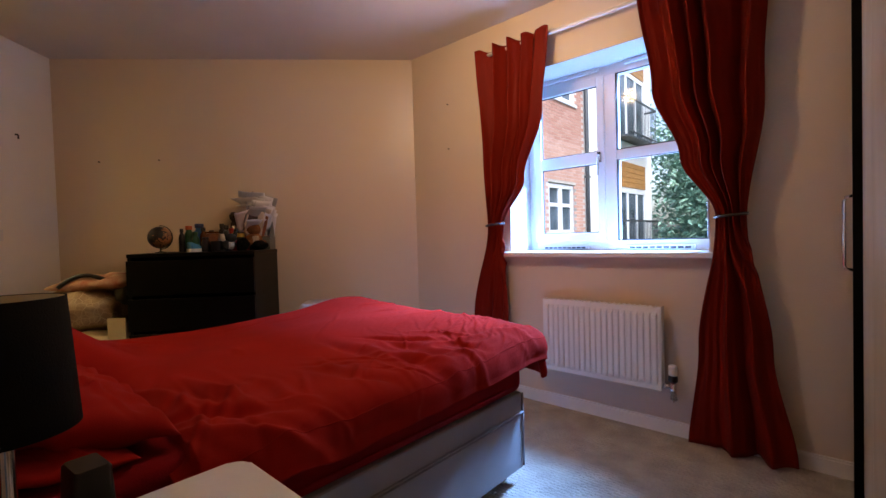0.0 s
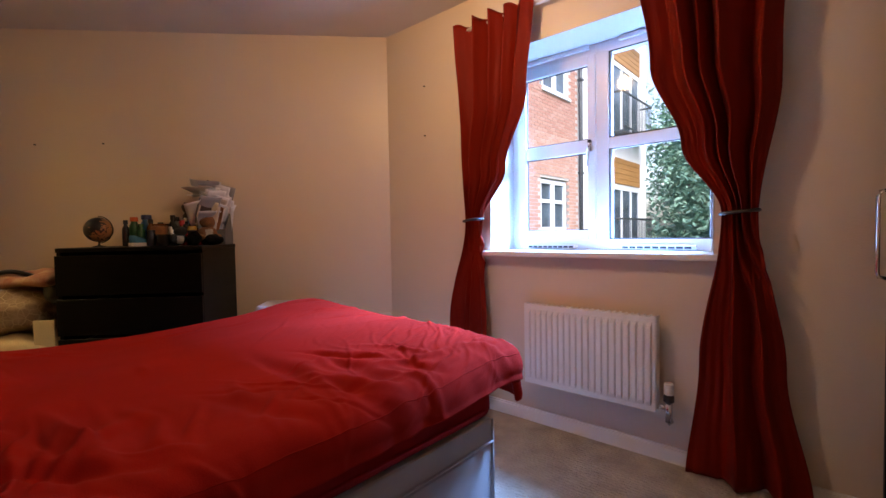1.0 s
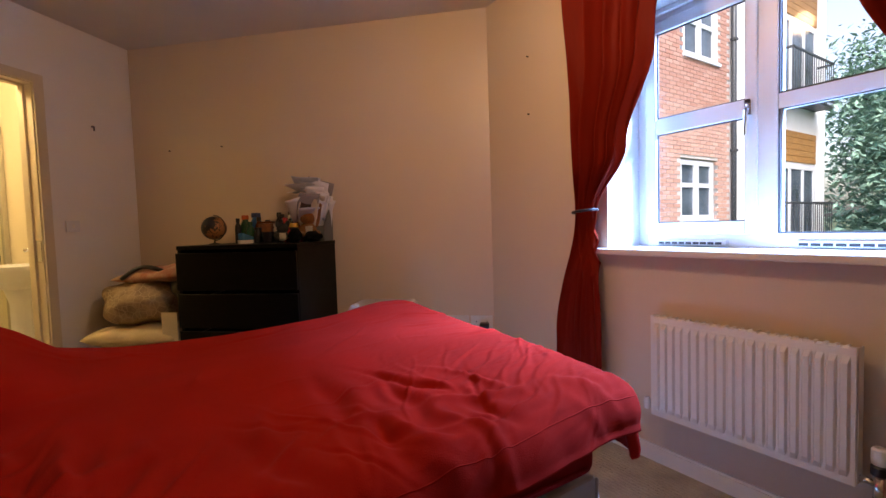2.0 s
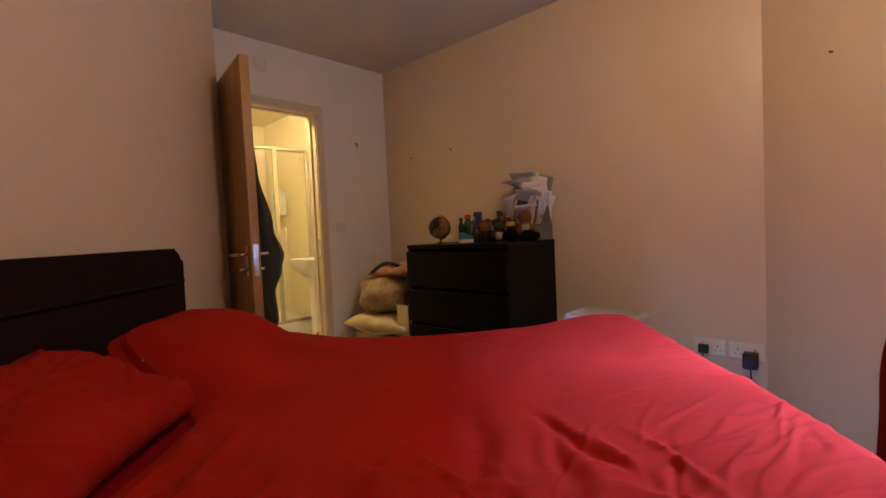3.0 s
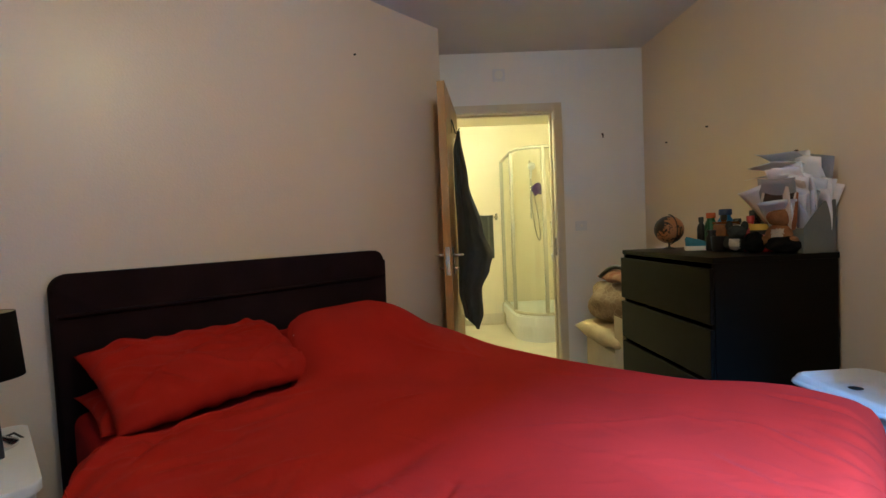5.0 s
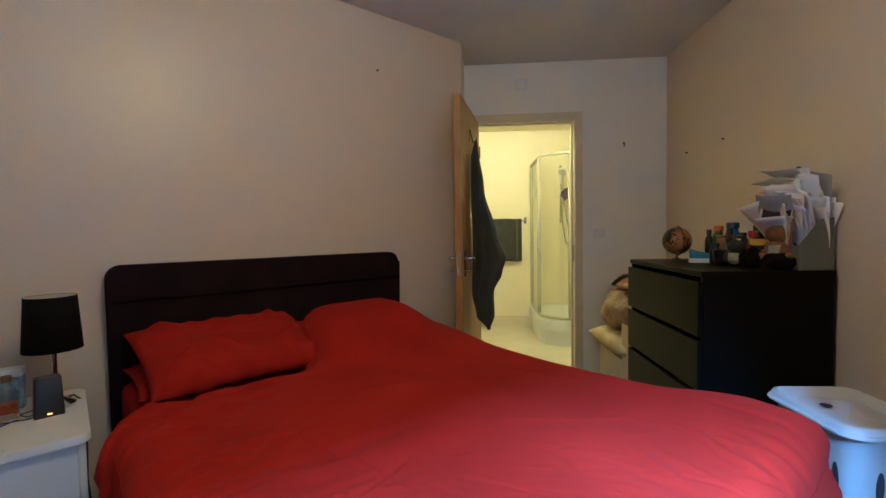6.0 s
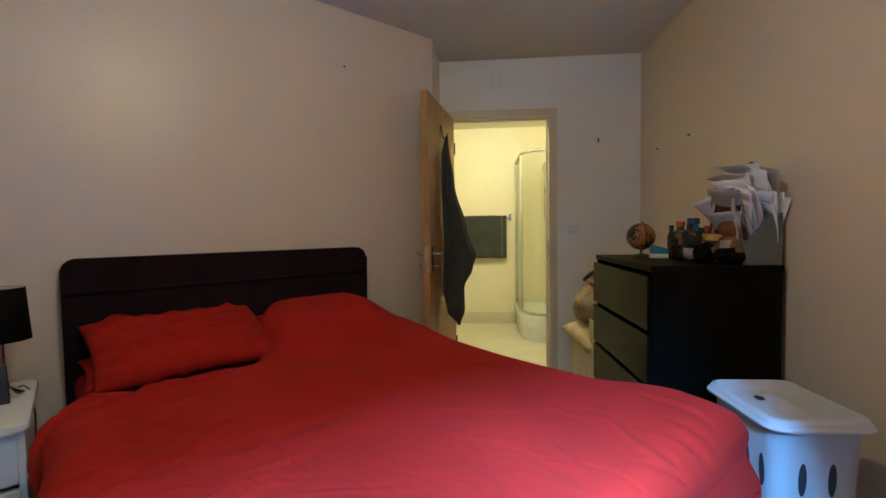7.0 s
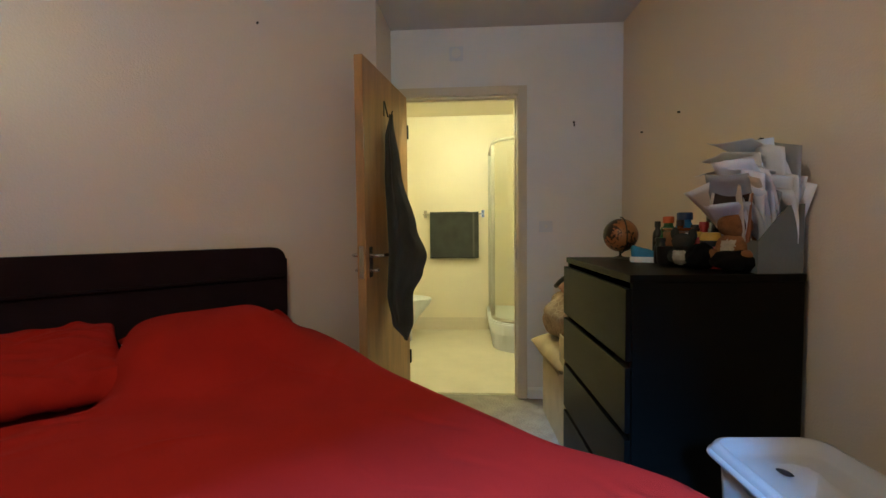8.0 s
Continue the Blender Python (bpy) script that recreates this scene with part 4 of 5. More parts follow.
trail = thing("towel_rail", "chrome towel rail on the bathroom wall", "towel rail", at=DOORW)
sub("bar", tube([(4.42, 1.93, 1.285), (5.09, 1.93, 1.285)], 0.009, 10), M_CHROME, trail, smooth=True)
for a in (4.44, 5.08):
    sub("bracket", merge(tube([(a, 1.999, 1.285), (a, 1.93, 1.285)], 0.010, 10), box(a - 0.016, a + 0.016, 1.988, 1.999, 1.25, 1.33, 0.003, 1)), M_CHROME, trail)


def rail_towel(a, b):
    # over the bar: front fall, fold, back fall
    L = 1.03
    d = b * L
    if d < 0.49:
        z, q = 0.805 + d, 1.912
    elif d < 0.54:
        k = (d - 0.49) / 0.05 * math.pi
        z, q = 1.295 + 0.012 * math.sin(k), 1.93 - 0.018 * math.cos(k)
    else:
        z, q = 1.295 - (d - 0.54), 1.948
    fall = min(1, max(0, (1.29 - z) / 0.3))
    return (4.50 + 0.53 * a, q + 0.006 * fall * math.sin(a * 16 + z * 4) * (1 if d < 0.5 else 0.5), z + 0.006 * noise.noise((a * 4, 1, 2)))


rt = part("bath_towel", grid(40, 60, rail_towel), M_TOWEL, None, smooth=True)
rt.matrix_world = DOORW
solid(rt, 0.008, 0)
tagged(rt, "charcoal bath towel folded over the rail", "towel", "charcoal towels")
band = part("woven_band", box(4.965, 4.985, 1.896, 1.901, 0.82, 1.29), material("towel_band", (0.10, 0.10, 0.09), 0.9, 9.0, 0.1), None, "lighter woven band")
band.parent = rt
wc = thing("toilet", "white toilet beside the bathroom wall", "toilet", at=DOORW @ pose(3.86, 1.5, 0))
sub("cistern", box(0.0, 0.17, -0.19, 0.19, 0.40, 0.78, 0.02, 3), M_PLASTIC, wc, smooth=True, angle=40)


def egg(lx, ly, cx, z):
    return [(cx + (lx if math.cos(a) > 0 else lx * 0.75) * math.cos(a), ly * math.sin(a), z) for a in [k * math.pi / 14 for k in range(28)]]


sub("bowl", loft([egg(0.16, 0.10, 0.32, 0.0), egg(0.16, 0.10, 0.32, 0.12), egg(0.20, 0.13, 0.36, 0.25), egg(0.27, 0.175, 0.40, 0.38), egg(0.275, 0.18, 0.40, 0.405)]), M_PLASTIC, wc, "white glazed bowl", smooth=True, angle=60)
sub("seat", loft([egg(0.28, 0.185, 0.40, 0.407), egg(0.285, 0.19, 0.40, 0.418), egg(0.28, 0.185, 0.40, 0.435), egg(0.25, 0.16, 0.39, 0.442)]), M_PLASTIC, wc, smooth=True, angle=60)
basin = thing("washbasin", "white pedestal washbasin in the bathroom", "washbasin", at=DOORW @ pose(5.60, 0.72, 0) @ Matrix.Diagonal((0.8, 0.8, 1.03, 1)))
sub("pedestal", loft([oval_ring(0.20, 0.18, 0.06, 0), oval_ring(0.14, 0.13, 0.05, 0.1), oval_ring(0.14, 0.13, 0.05, 0.6), oval_ring(0.2, 0.2, 0.06, 0.72)]), M_PLASTIC, basin, smooth=True, angle=50)
sub("bowl", loft([oval_ring(0.22, 0.24, 0.08, 0.70), oval_ring(0.42, 0.50, 0.10, 0.80), oval_ring(0.44, 0.52, 0.10, 0.86), oval_ring(0.38, 0.46, 0.09, 0.865), oval_ring(0.22, 0.28, 0.08, 0.78)]), M_PLASTIC, basin, smooth=True, angle=50)
sub("tap", tube([(0.16, 0, 0.86), (0.16, 0, 0.95), (0.14, 0, 0.98), (0.06, 0, 0.96)], 0.012, 10), M_CHROME, basin, smooth=True)
M_ORANGE = material("orange_plastic", (0.55, 0.10, 0.015), 0.35, 4.0, 0.08)


def bottle(name, label, m, at, r, h, neck, cap, capmat, shape="round"):
    b = thing(name, label, "bottle", at=at)
    prof = [(r * 0.92, 0), (r, 0.006), (r, h * 0.62), (r * 0.85, h * 0.72), (neck, h * 0.80), (neck, h * 0.85)]
    sub("body", lathe(prof, 20), m, b, smooth=True, angle=45)
    sub("cap", lathe([(neck * 1.25, h * 0.85), (neck * 1.25, h * 0.98), (neck * 1.1, h)], 16), capmat, b, smooth=True, angle=45)
    return b


bottle("cleaner_bottle", "orange plastic cleaner bottle on the bathroom floor", M_ORANGE, DOORW @ pose(5.47, 0.50, 0), 0.04, 0.30, 0.015, 1, M_PLASTIC)

# ---- towel hanging on the open door ----
hook = thing("door_hook", "dark metal over-door hook", "hook", at=door.matrix_world.copy())
sub("strap", merge(box(0.445, 0.465, 0.0225, 0.0245, 1.76, 1.84), tube([(0.455, 0.026, 1.84), (0.46, 0.034, 1.81), (0.455, 0.045, 1.755), (0.455, 0.062, 1.75), (0.455, 0.072, 1.785)], 0.004, 6)), M_BLACK, hook, smooth=True)


def hung(a, b):
    # one corner on the hook; the cloth stands off the door as it falls
    z = 1.765 - 1.235 * b
    outer_edge = lerp_table([(0.0, 0.075), (0.25, 0.115), (0.5, 0.19), (0.63, 0.245), (0.70, 0.225), (0.80, 0.175), (0.92, 0.18), (1.0, 0.15)], b)
    inner_edge = lerp_table([(0.0, 0.055), (0.1, 0.03), (0.8, 0.03), (0.93, 0.06), (1.0, 0.13)], b)
    around = 2 * math.pi * a
    mid, half_w = (outer_edge + inner_edge) / 2, (outer_edge - inner_edge) / 2
    thick = lerp_table([(0.0, 0.012), (0.15, 0.05), (0.6, 0.085), (0.9, 0.05), (1.0, 0.008)], b)
    fold = 1 + 0.28 * math.sin(3 * around + 2.2 * b) + 0.12 * math.sin(7 * around + 5 * b)
    y = mid - half_w * math.cos(around) * (1 + 0.04 * math.sin(5 * around + 9 * b))
    x = 0.455 - 0.055 * math.exp(-((b - 0.62) / 0.2) ** 2) + thick * math.sin(around) * fold + 0.03 * b + 0.012 * noise.noise((math.cos(around), math.sin(around), b * 6))
    return (x, max(y, 0.028), z)


ht = part("hanging_towel", grid(60, 80, hung), M_TOWEL, None, smooth=True)
ht.matrix_world = door.matrix_world.copy()
solid(ht, 0.006, -1)
tagged(ht, "charcoal towel hanging in folds from the door hook", "towel", "charcoal towels")

# ---- wall fittings ----
vent = thing("door_alarm_disc", "small white square wall fitting with a round cover", "wall fitting", at=DOORW @ pose(4.86, 0, 2.27))
sub("plate", box(-0.045, 0.045, -0.012, -0.001, -0.045, 0.045, 0.004, 2), M_PLASTIC, vent)
sub("cover", tube([(0, -0.012, 0), (0, -0.02, 0)], 0.03, 20), M_WHITE, vent)
switch = thing("light_switch", "white plastic light switch beside the door", "light switch", at=DOORW @ pose(5.435, 0, 1.145))
sub("plate", box(-0.043, 0.043, -0.010, -0.001, -0.036, 0.036, 0.003, 2), M_PLASTIC, switch)
sub("rocker", box(-0.008, 0.008, -0.014, -0.010, -0.012, 0.012, 0.002, 1), M_WHITE, switch)
strike = structure("strike_plate", box(S_OPEN1 - 0.003, S_OPEN1 - 0.0005, 0.004, 0.045, 0.93, 1.06, 0.001, 1), M_CHROME, "brass strike plate in the door lining", "strike plate", DOORW)
M_SCREW = material("dark_screw", (0.03, 0.025, 0.02), 0.5, 10.0, 0.2)


def wall_screw(at, r=0.006, hook_like=False):
    bm = tube([(0, 0, 0), (0, -0.012, 0)], r, 8)
    if hook_like:
        bm = merge(bm, tube([(0, -0.012, 0), (0, -0.018, -0.004), (0, -0.018, -0.03)], r * 0.8, 6))
    s = part("wall_screw", bm, M_SCREW, None)
    s.matrix_world = at
    tagged(s, "small dark rusty screw fixed in plaster", "screw", "wall screws")


wall_screw(DOORW @ pose(5.612, 0, 1.815), 0.006, True)
for w, z in ((0.31, 1.68), (0.735, 1.687)):
    wall_screw(CHEST @ pose(w, 0, z), 0.005)
for x, z in ((-3.137, 2.01), (-3.138, 1.69)):
    wall_screw(pose(x, Y_WIN, z), 0.004)
wall_screw(pose(-3.284, Y_HEAD, 2.11, 0, 0, 180), 0.005)


def socket(w, label):
    s = thing("wall_socket", label, "socket", "double sockets on the wall", at=CHEST @ pose(w, 0, 0.44))
    sub("plate", box(-0.072, 0.072, -0.011, -0.001, -0.043, 0.043, 0.003, 2), M_WHITE, s)
    for a in (-0.035, 0.035):
        sub("switch", box(a - 0.006, a + 0.006, -0.015, -0.011, 0.015, 0.033, 0.001, 1), M_WHITE, s)
        sub("pin_slot", merge(box(a - 0.002, a + 0.002, -0.0115, -0.0105, -0.002, 0.008), box(a - 0.013, a - 0.008, -0.0115, -0.0105, -0.020, -0.016), box(a + 0.008, a + 0.013, -0.0115, -0.0105, -0.020, -0.016)), M_BLACK, s)
    return s


socket(2.40, "white double wall socket with a black plug")
socket(2.555, "white double wall socket with a large black adaptor")
plug = thing("plug", "black plug and cable in the wall socket", "plug", at=CHEST @ pose(2.375, -0.012, 0.43))
sub("body", box(-0.022, 0.022, -0.03, 0, -0.024, 0.02, 0.006, 2), M_BLACK, plug)
sub("cable", tube([(0, -0.02, -0.024), (-0.01, -0.025, -0.08), (-0.04, -0.03, -0.2), (-0.07, -0.03, -0.34), (-0.16, -0.05, -0.42)], 0.003, 6), M_BLACK, plug, smooth=True)
adaptor = thing("power_adaptor", "black power adaptor plugged into the wall", "adaptor", at=CHEST @ pose(2.575, -0.012, 0.41))
sub("body", box(-0.03, 0.03, -0.06, 0, -0.045, 0.03, 0.01, 3), M_BLACK, adaptor, smooth=True, angle=40)
sub("cable", tube([(0.0, -0.04, -0.045), (0.005, -0.045, -0.12), (0.03, -0.03, -0.25), (0.0, -0.03, -0.4)], 0.003, 6), M_BLACK, adaptor, smooth=True)

# ---- things on the bedside table ----
router = thing("speaker_box", "small black electronic box standing on the bedside table", "speaker", at=pose(-1.812, 2.655, NH, 0, 0, 6))
sub("case", loft([oval_ring(0.075, 0.055, 0.006, 0.0), oval_ring(0.075, 0.055, 0.006, 0.012), oval_ring(0.066, 0.045, 0.006, 0.12), oval_ring(0.060, 0.04, 0.006, 0.124)]), M_BLACK, router, smooth=True, angle=40)
sub("indicator", box(-0.006, 0.006, 0.0275, 0.0285, 0.008, 0.012), glow_material("amber_light", (1.0, 0.30, 0.06), 1.5), router, "tiny amber light")
M_BLUE = material("blue_card", (0.03, 0.16, 0.42), 0.5, 20.0, 0.25, second=(0.45, 0.55, 0.62))
card = thing("tissue_packet", "blue and white card packet on the bedside table", "packet", at=pose(-1.715, 2.50, NH, 0, 0, -8))
sub("packet", box(-0.035, 0.035, -0.02, 0.02, 0, 0.135, 0.002, 1), M_BLUE, card)
sub("top_band", box(-0.0355, 0.0355, -0.0205, 0.0205, 0.108, 0.1355, 0.001, 1), M_WHITE, card, "white band")
M_CLEARP = glass_material("clear_plastic", (0.80, 0.86, 0.88), 0.10, 0.1)
sb = thing("small_bottle", "clear bottle half full of orange liquid", "bottle", at=pose(-1.712, 2.575, NH))
gl = sub("bottle", lathe([(0.026, 0), (0.028, 0.004), (0.028, 0.075), (0.012, 0.095), (0.011, 0.11)], 24), M_CLEARP, sb, "clear plastic bottle", smooth=True, angle=50)
sub("liquid", lathe([(0.024, 0.003), (0.026, 0.006), (0.026, 0.04)], 24), M_ORANGE, sb, "orange contents", smooth=True, angle=50)
sub("cap", lathe([(0.014, 0.108), (0.014, 0.125), (0.012, 0.128)], 20), material("brown_cap", (0.14, 0.07, 0.03), 0.5), sb, smooth=True, angle=40)
mag = thing("magazine", "folded magazine lying on the bedside table", "magazine", at=pose(-1.66, 2.60, NH, 0, 0, 20))
sub("pages", box(-0.06, 0.06, -0.08, 0.08, 0.001, 0.008, 0.001, 1), M_WHITE, mag)
sub("cover", box(-0.062, 0.062, -0.082, 0.082, 0.009, 0.0105), material("printed_cover", (0.45, 0.42, 0.36), 0.4, 30.0, 0.3, second=(0.30, 0.10, 0.05)), mag)
ctrl = thing("black_gadget", "small black rounded gadget on the bedside table", "gadget", at=pose(-1.655, 2.72, NH, 0, 0, 10))
sub("case", box(-0.045, 0.045, -0.03, 0.03, 0.0005, 0.028, 0.01, 3), M_BLACK, ctrl, smooth=True, angle=40)
cable = part("charging_cable", tube([(-1.655 + 0.05 * math.cos(k * 0.55) - 0.006 * k, 2.72 - 0.05 + 0.035 * math.sin(k * 0.55) - 0.002 * k, NH + 0.004 + 0.002 * (k % 3)) for k in range(26)], 0.002, 6), M_BLACK, None, smooth=True)
tagged(cable, "thin black charging cable coiled on the bedside table", "cable")
flex = part("lamp_cable", tube([(-1.83, 2.54, NH + 0.008), (-1.875, 2.52, NH + 0.012), (-1.897, 2.55, NH - 0.005), (-1.905, 2.58, 0.52), (-1.90, 2.60, 0.35), (-1.915, 2.62, 0.15), (-1.92, 2.66, 0.02)], 0.0035, 8), M_BLACK, None, smooth=True)
tagged(flex, "black lamp cable hanging down beside the bedside table", "cable")

# ---- things on the chest of drawers ----
TOP = CH
M_EARTH = material("globe_map", (0.30, 0.13, 0.045), 0.4, 7.0, 0.1, second=(0.008, 0.005, 0.004))
for node in M_EARTH.node_tree.nodes:
    if node.type == "VALTORGB":
        node.color_ramp.elements[0].position, node.color_ramp.elements[1].position = 0.64, 0.68
gb = thing("desk_globe", "small brown antique-style globe on a stand", "globe", at=CHEST @ pose(0.885, -0.33, TOP))
sph = bmesh.new()
bmesh.ops.create_uvsphere(sph, u_segments=32, v_segments=20, radius=0.075, matrix=Matrix.Translation((0, 0, 0.105)))
sub("ball", sph, M_EARTH, gb, "brown and black globe ball", smooth=True)
sub("stand", merge(lathe([(0.035, 0), (0.034, 0.005), (0.01, 0.01), (0.005, 0.014), (0.005, 0.03)], 20), tube([(0.081 * math.sin(a), 0, 0.105 - 0.081 * math.cos(a)) for a in [k * math.pi / 16 for k in range(17)]], 0.003, 6)), M_SCREW, gb, "thin dark metal stand", smooth=True, angle=45)
M_TEAL = material("blue_fabric", (0.04, 0.20, 0.34), 0.7, 20.0, 0.2, 0.4, 200)
shoe = thing("toy_shoe", "small blue and white ornament shoe", "ornament", at=CHEST @ pose(1.10, -0.30, TOP, 0, 0, 70))
sub("sole", loft([oval_ring(0.125, 0.05, 0.022, 0.0), oval_ring(0.13, 0.054, 0.024, 0.006), oval_ring(0.13, 0.054, 0.024, 0.022)]), M_WHITE, shoe, "white sole", smooth=True, angle=40)
sub("upper", loft([oval_ring(0.12, 0.047, 0.02, 0.022), [(x * 0.95 - 0.006, y * 0.9, 0.035 + 0.022 * (x < 0)) for x, y, z in oval_ring(0.12, 0.047, 0.02, 0)], [(x * 0.45 - 0.03, y * 0.7, 0.055 + 0.012 * (x < 0)) for x, y, z in oval_ring(0.12, 0.047, 0.02, 0)]]), M_TEAL, shoe, "blue upper", smooth=True, angle=50)
M_GREEN = material("green_plastic", (0.012, 0.10, 0.03), 0.35, 6.0, 0.15)
M_CYAN = material("blue_plastic", (0.02, 0.16, 0.42), 0.3, 6.0, 0.12)
M_AMBER = material("amber_glass", (0.16, 0.05, 0.012), 0.12, 6.0, 0.2, coat=0.5)
M_DARK = material("dark_plastic", (0.012, 0.010, 0.012), 0.35, 6.0, 0.2)
M_REDP = material("red_plastic", (0.36, 0.015, 0.015), 0.35, 6.0, 0.15)
M_YELL = material("yellow_plastic", (0.55, 0.33, 0.03), 0.4, 6.0, 0.12)
M_CLEAR2 = glass_material("bottle_glass", (0.72, 0.80, 0.86), 0.12, 0.08)


def on_chest(w, m, turn=0, z=0.0):
    return CHEST @ pose(w, -m, TOP + z, 0, 0, turn)


bottle("bottle", "dark green bottle with an orange cap", M_GREEN, on_chest(1.00, 0.17), 0.030, 0.185, 0.018, 1, M_ORANGE)
bottle("bottle", "dark slim bottle with a black cap", M_DARK, on_chest(0.965, 0.20), 0.020, 0.165, 0.010, 1, M_DARK)
bottle("bottle", "blue plastic bottle with a dark blue cap", M_CYAN, on_chest(1.055, 0.13), 0.040, 0.20, 0.024, 1, material("navy_plastic", (0.01, 0.035, 0.14), 0.35))
bottle("bottle", "green plastic bottle with a green cap", M_GREEN, on_chest(1.06, 0.21), 0.026, 0.14, 0.014, 1, M_GREEN)
bottle("perfume_bottle", "squat amber glass bottle with a dark cap", M_AMBER, on_chest(1.14, 0.13), 0.032, 0.15, 0.014, 1, M_DARK)
bottle("perfume_bottle", "pale blue glass perfume bottle", M_CLEAR2, on_chest(1.24, 0.125), 0.030, 0.185, 0.014, 1, M_DARK)
bottle("perfume_bottle", "clear glass perfume bottle with a silver cap", M_CLEAR2, on_chest(1.29, 0.10), 0.032, 0.18, 0.014, 1, M_CHROME)
bottle("bottle", "small red bottle with a red cap", M_REDP, on_chest(1.30, 0.185), 0.018, 0.16, 0.013, 1, M_REDP)
bottle("bottle", "tall dark bottle behind the perfumes", M_DARK, on_chest(1.19, 0.07), 0.026, 0.20, 0.013, 1, M_DARK)
bottle("bottle", "short white bottle with a white cap", M_WHITE, on_chest(1.245, 0.205), 0.022, 0.12, 0.014, 1, M_WHITE)
tin = thing("tin", "rust and cream printed tin box", "tin", at=on_chest(1.19, 0.225, 8))
sub("body", box(-0.04, 0.04, -0.035, 0.035, 0.001, 0.125, 0.006, 2), material("printed_tin", (0.24, 0.10, 0.035), 0.35, 28.0, 0.3, second=(0.10, 0.03, 0.015)), tin, smooth=True, angle=40)
sub("lid", box(-0.042, 0.042, -0.037, 0.037, 0.126, 0.138, 0.004, 2), M_AMBER, tin, "brown tin lid", smooth=True, angle=40)
jar = thing("jar", "small dark jar with a yellow lid", "jar", at=on_chest(1.355, 0.19))
sub("body", lathe([(0.034, 0), (0.036, 0.005), (0.036, 0.095)], 22), M_DARK, jar, smooth=True, angle=45)
sub("lid", lathe([(0.037, 0.095), (0.037, 0.112), (0.030, 0.122)], 22), M_YELL, jar, "yellow lid", smooth=True, angle=45)


def blob(r, sx, sy, sz, seed, rough=0.10, centre=(0, 0, 0), sub_div=3):
    bm = bmesh.new()
    bmesh.ops.create_icosphere(bm, subdivisions=sub_div, radius=r)
    for v in bm.verts:
        v.co *= 1 + rough * noise.noise(v.co * (2.0 / r) + Vector((seed, seed, 0)))
        v.co = Vector((v.co.x * sx + centre[0], v.co.y * sy + centre[1], v.co.z * sz + centre[2]))
    return bm


M_TAN = material("tan_plush", (0.22, 0.095, 0.032), 0.95, 30.0, 0.25, 1.0, 200)
M_CREAMP = material("cream_plush", (0.42, 0.38, 0.32), 0.95, 30.0, 0.2, 0.8, 200)
M_GREYP = material("grey_plush", (0.028, 0.032, 0.034), 0.95, 30.0, 0.25, 1.0, 200)
M_PINKP = material("pale_pink_plush", (0.50, 0.30, 0.24), 0.9, 20.0, 0.1, 0.6, 200)
def pale_front(ob, mat, test):
    """A second cloth colour on the faces that test() picks."""
    ob.data.materials.append(mat)
    for f in ob.data.polygons:
        if test(f.center):
            f.material_index = 1


plush1 = part("plush_toy", merge(blob(0.062, 1.0, 1.0, 1.05, 1, 0.08, (0, 0, 0.064), 4), blob(0.048, 1.05, 1.05, 0.95, 2, 0.08, (0, -0.01, 0.150)), blob(0.018, 1, 0.7, 1, 3, 0.05, (-0.036, 0, 0.190)), blob(0.018, 1, 0.7, 1, 4, 0.05, (0.036, 0, 0.190)), blob(0.025, 1, 1.3, 0.8, 5, 0.05, (-0.05, -0.04, 0.05)), blob(0.025, 1, 1.3, 0.8, 6, 0.05, (0.05, -0.04, 0.05))), M_TAN, None, smooth=True)
plush1.matrix_world = on_chest(1.45, 0.160, 30)
pale_front(plush1, M_CREAMP, lambda c: c.y < -0.035 and abs(c.x) < 0.022 and 0.03 < c.z < 0.10)
tagged(plush1, "tan plush toy with a white front among the bottles", "plush toy", "plush toys on the chest")
plush2 = part("plush_toy", merge(blob(0.042, 1.1, 1.1, 0.9, 7, 0.1, (0, 0, 0.040), 4), blob(0.034, 1.1, 0.95, 0.9, 8, 0.1, (0.01, -0.02, 0.09)), blob(0.018, 0.8, 0.6, 1.3, 9, 0.1, (-0.02, -0.015, 0.118)), blob(0.018, 0.8, 0.6, 1.3, 9, 0.1, (0.04, -0.015, 0.114))), M_GREYP, None, smooth=True)
plush2.matrix_world = on_chest(1.31, 0.265, 40)
pale_front(plush2, M_CREAMP, lambda c: c.y < -0.025 and abs(c.x - 0.005) < 0.02 and c.z < 0.06)
tagged(plush2, "small grey plush toy with a white belly", "plush toy", "plush toys on the chest")
gift = thing("small_box", "small dark cardboard box with a red band", "box", at=on_chest(1.375, 0.105))
sub("carton", box(-0.045, 0.045, -0.04, 0.04, 0, 0.15, 0.002, 1), M_DARK, gift)
sub("band", box(-0.0455, 0.0455, -0.0405, 0.0405, 0.09, 0.125), M_REDP, gift, "red band")
bib = part("plush_toy", merge(blob(0.030, 1.1, 0.9, 0.95, 10, 0.05, (0, 0, 0.028)), blob(0.030, 1.15, 1.1, 0.95, 11, 0.05, (0, 0, 0.080))), M_PINKP, None, smooth=True)
bib.matrix_world = on_chest(1.365, 0.115, 0, 0.15)
pale_front(bib, M_BLACK, lambda c: c.z > 0.094 or (c.z < 0.045 and c.x > 0))
tagged(bib, "pale pink plush ball figure on the small box", "plush toy", "plush toys on the chest")
cap2 = part("cloth_hat", merge(blob(0.042, 1.2, 1.2, 0.75, 13, 0.12, (0, 0, 0.032)), blob(0.03, 1.2, 1.0, 0.5, 14, 0.1, (0.05, 0.0, 0.015))), M_BLACK, None, smooth=True)
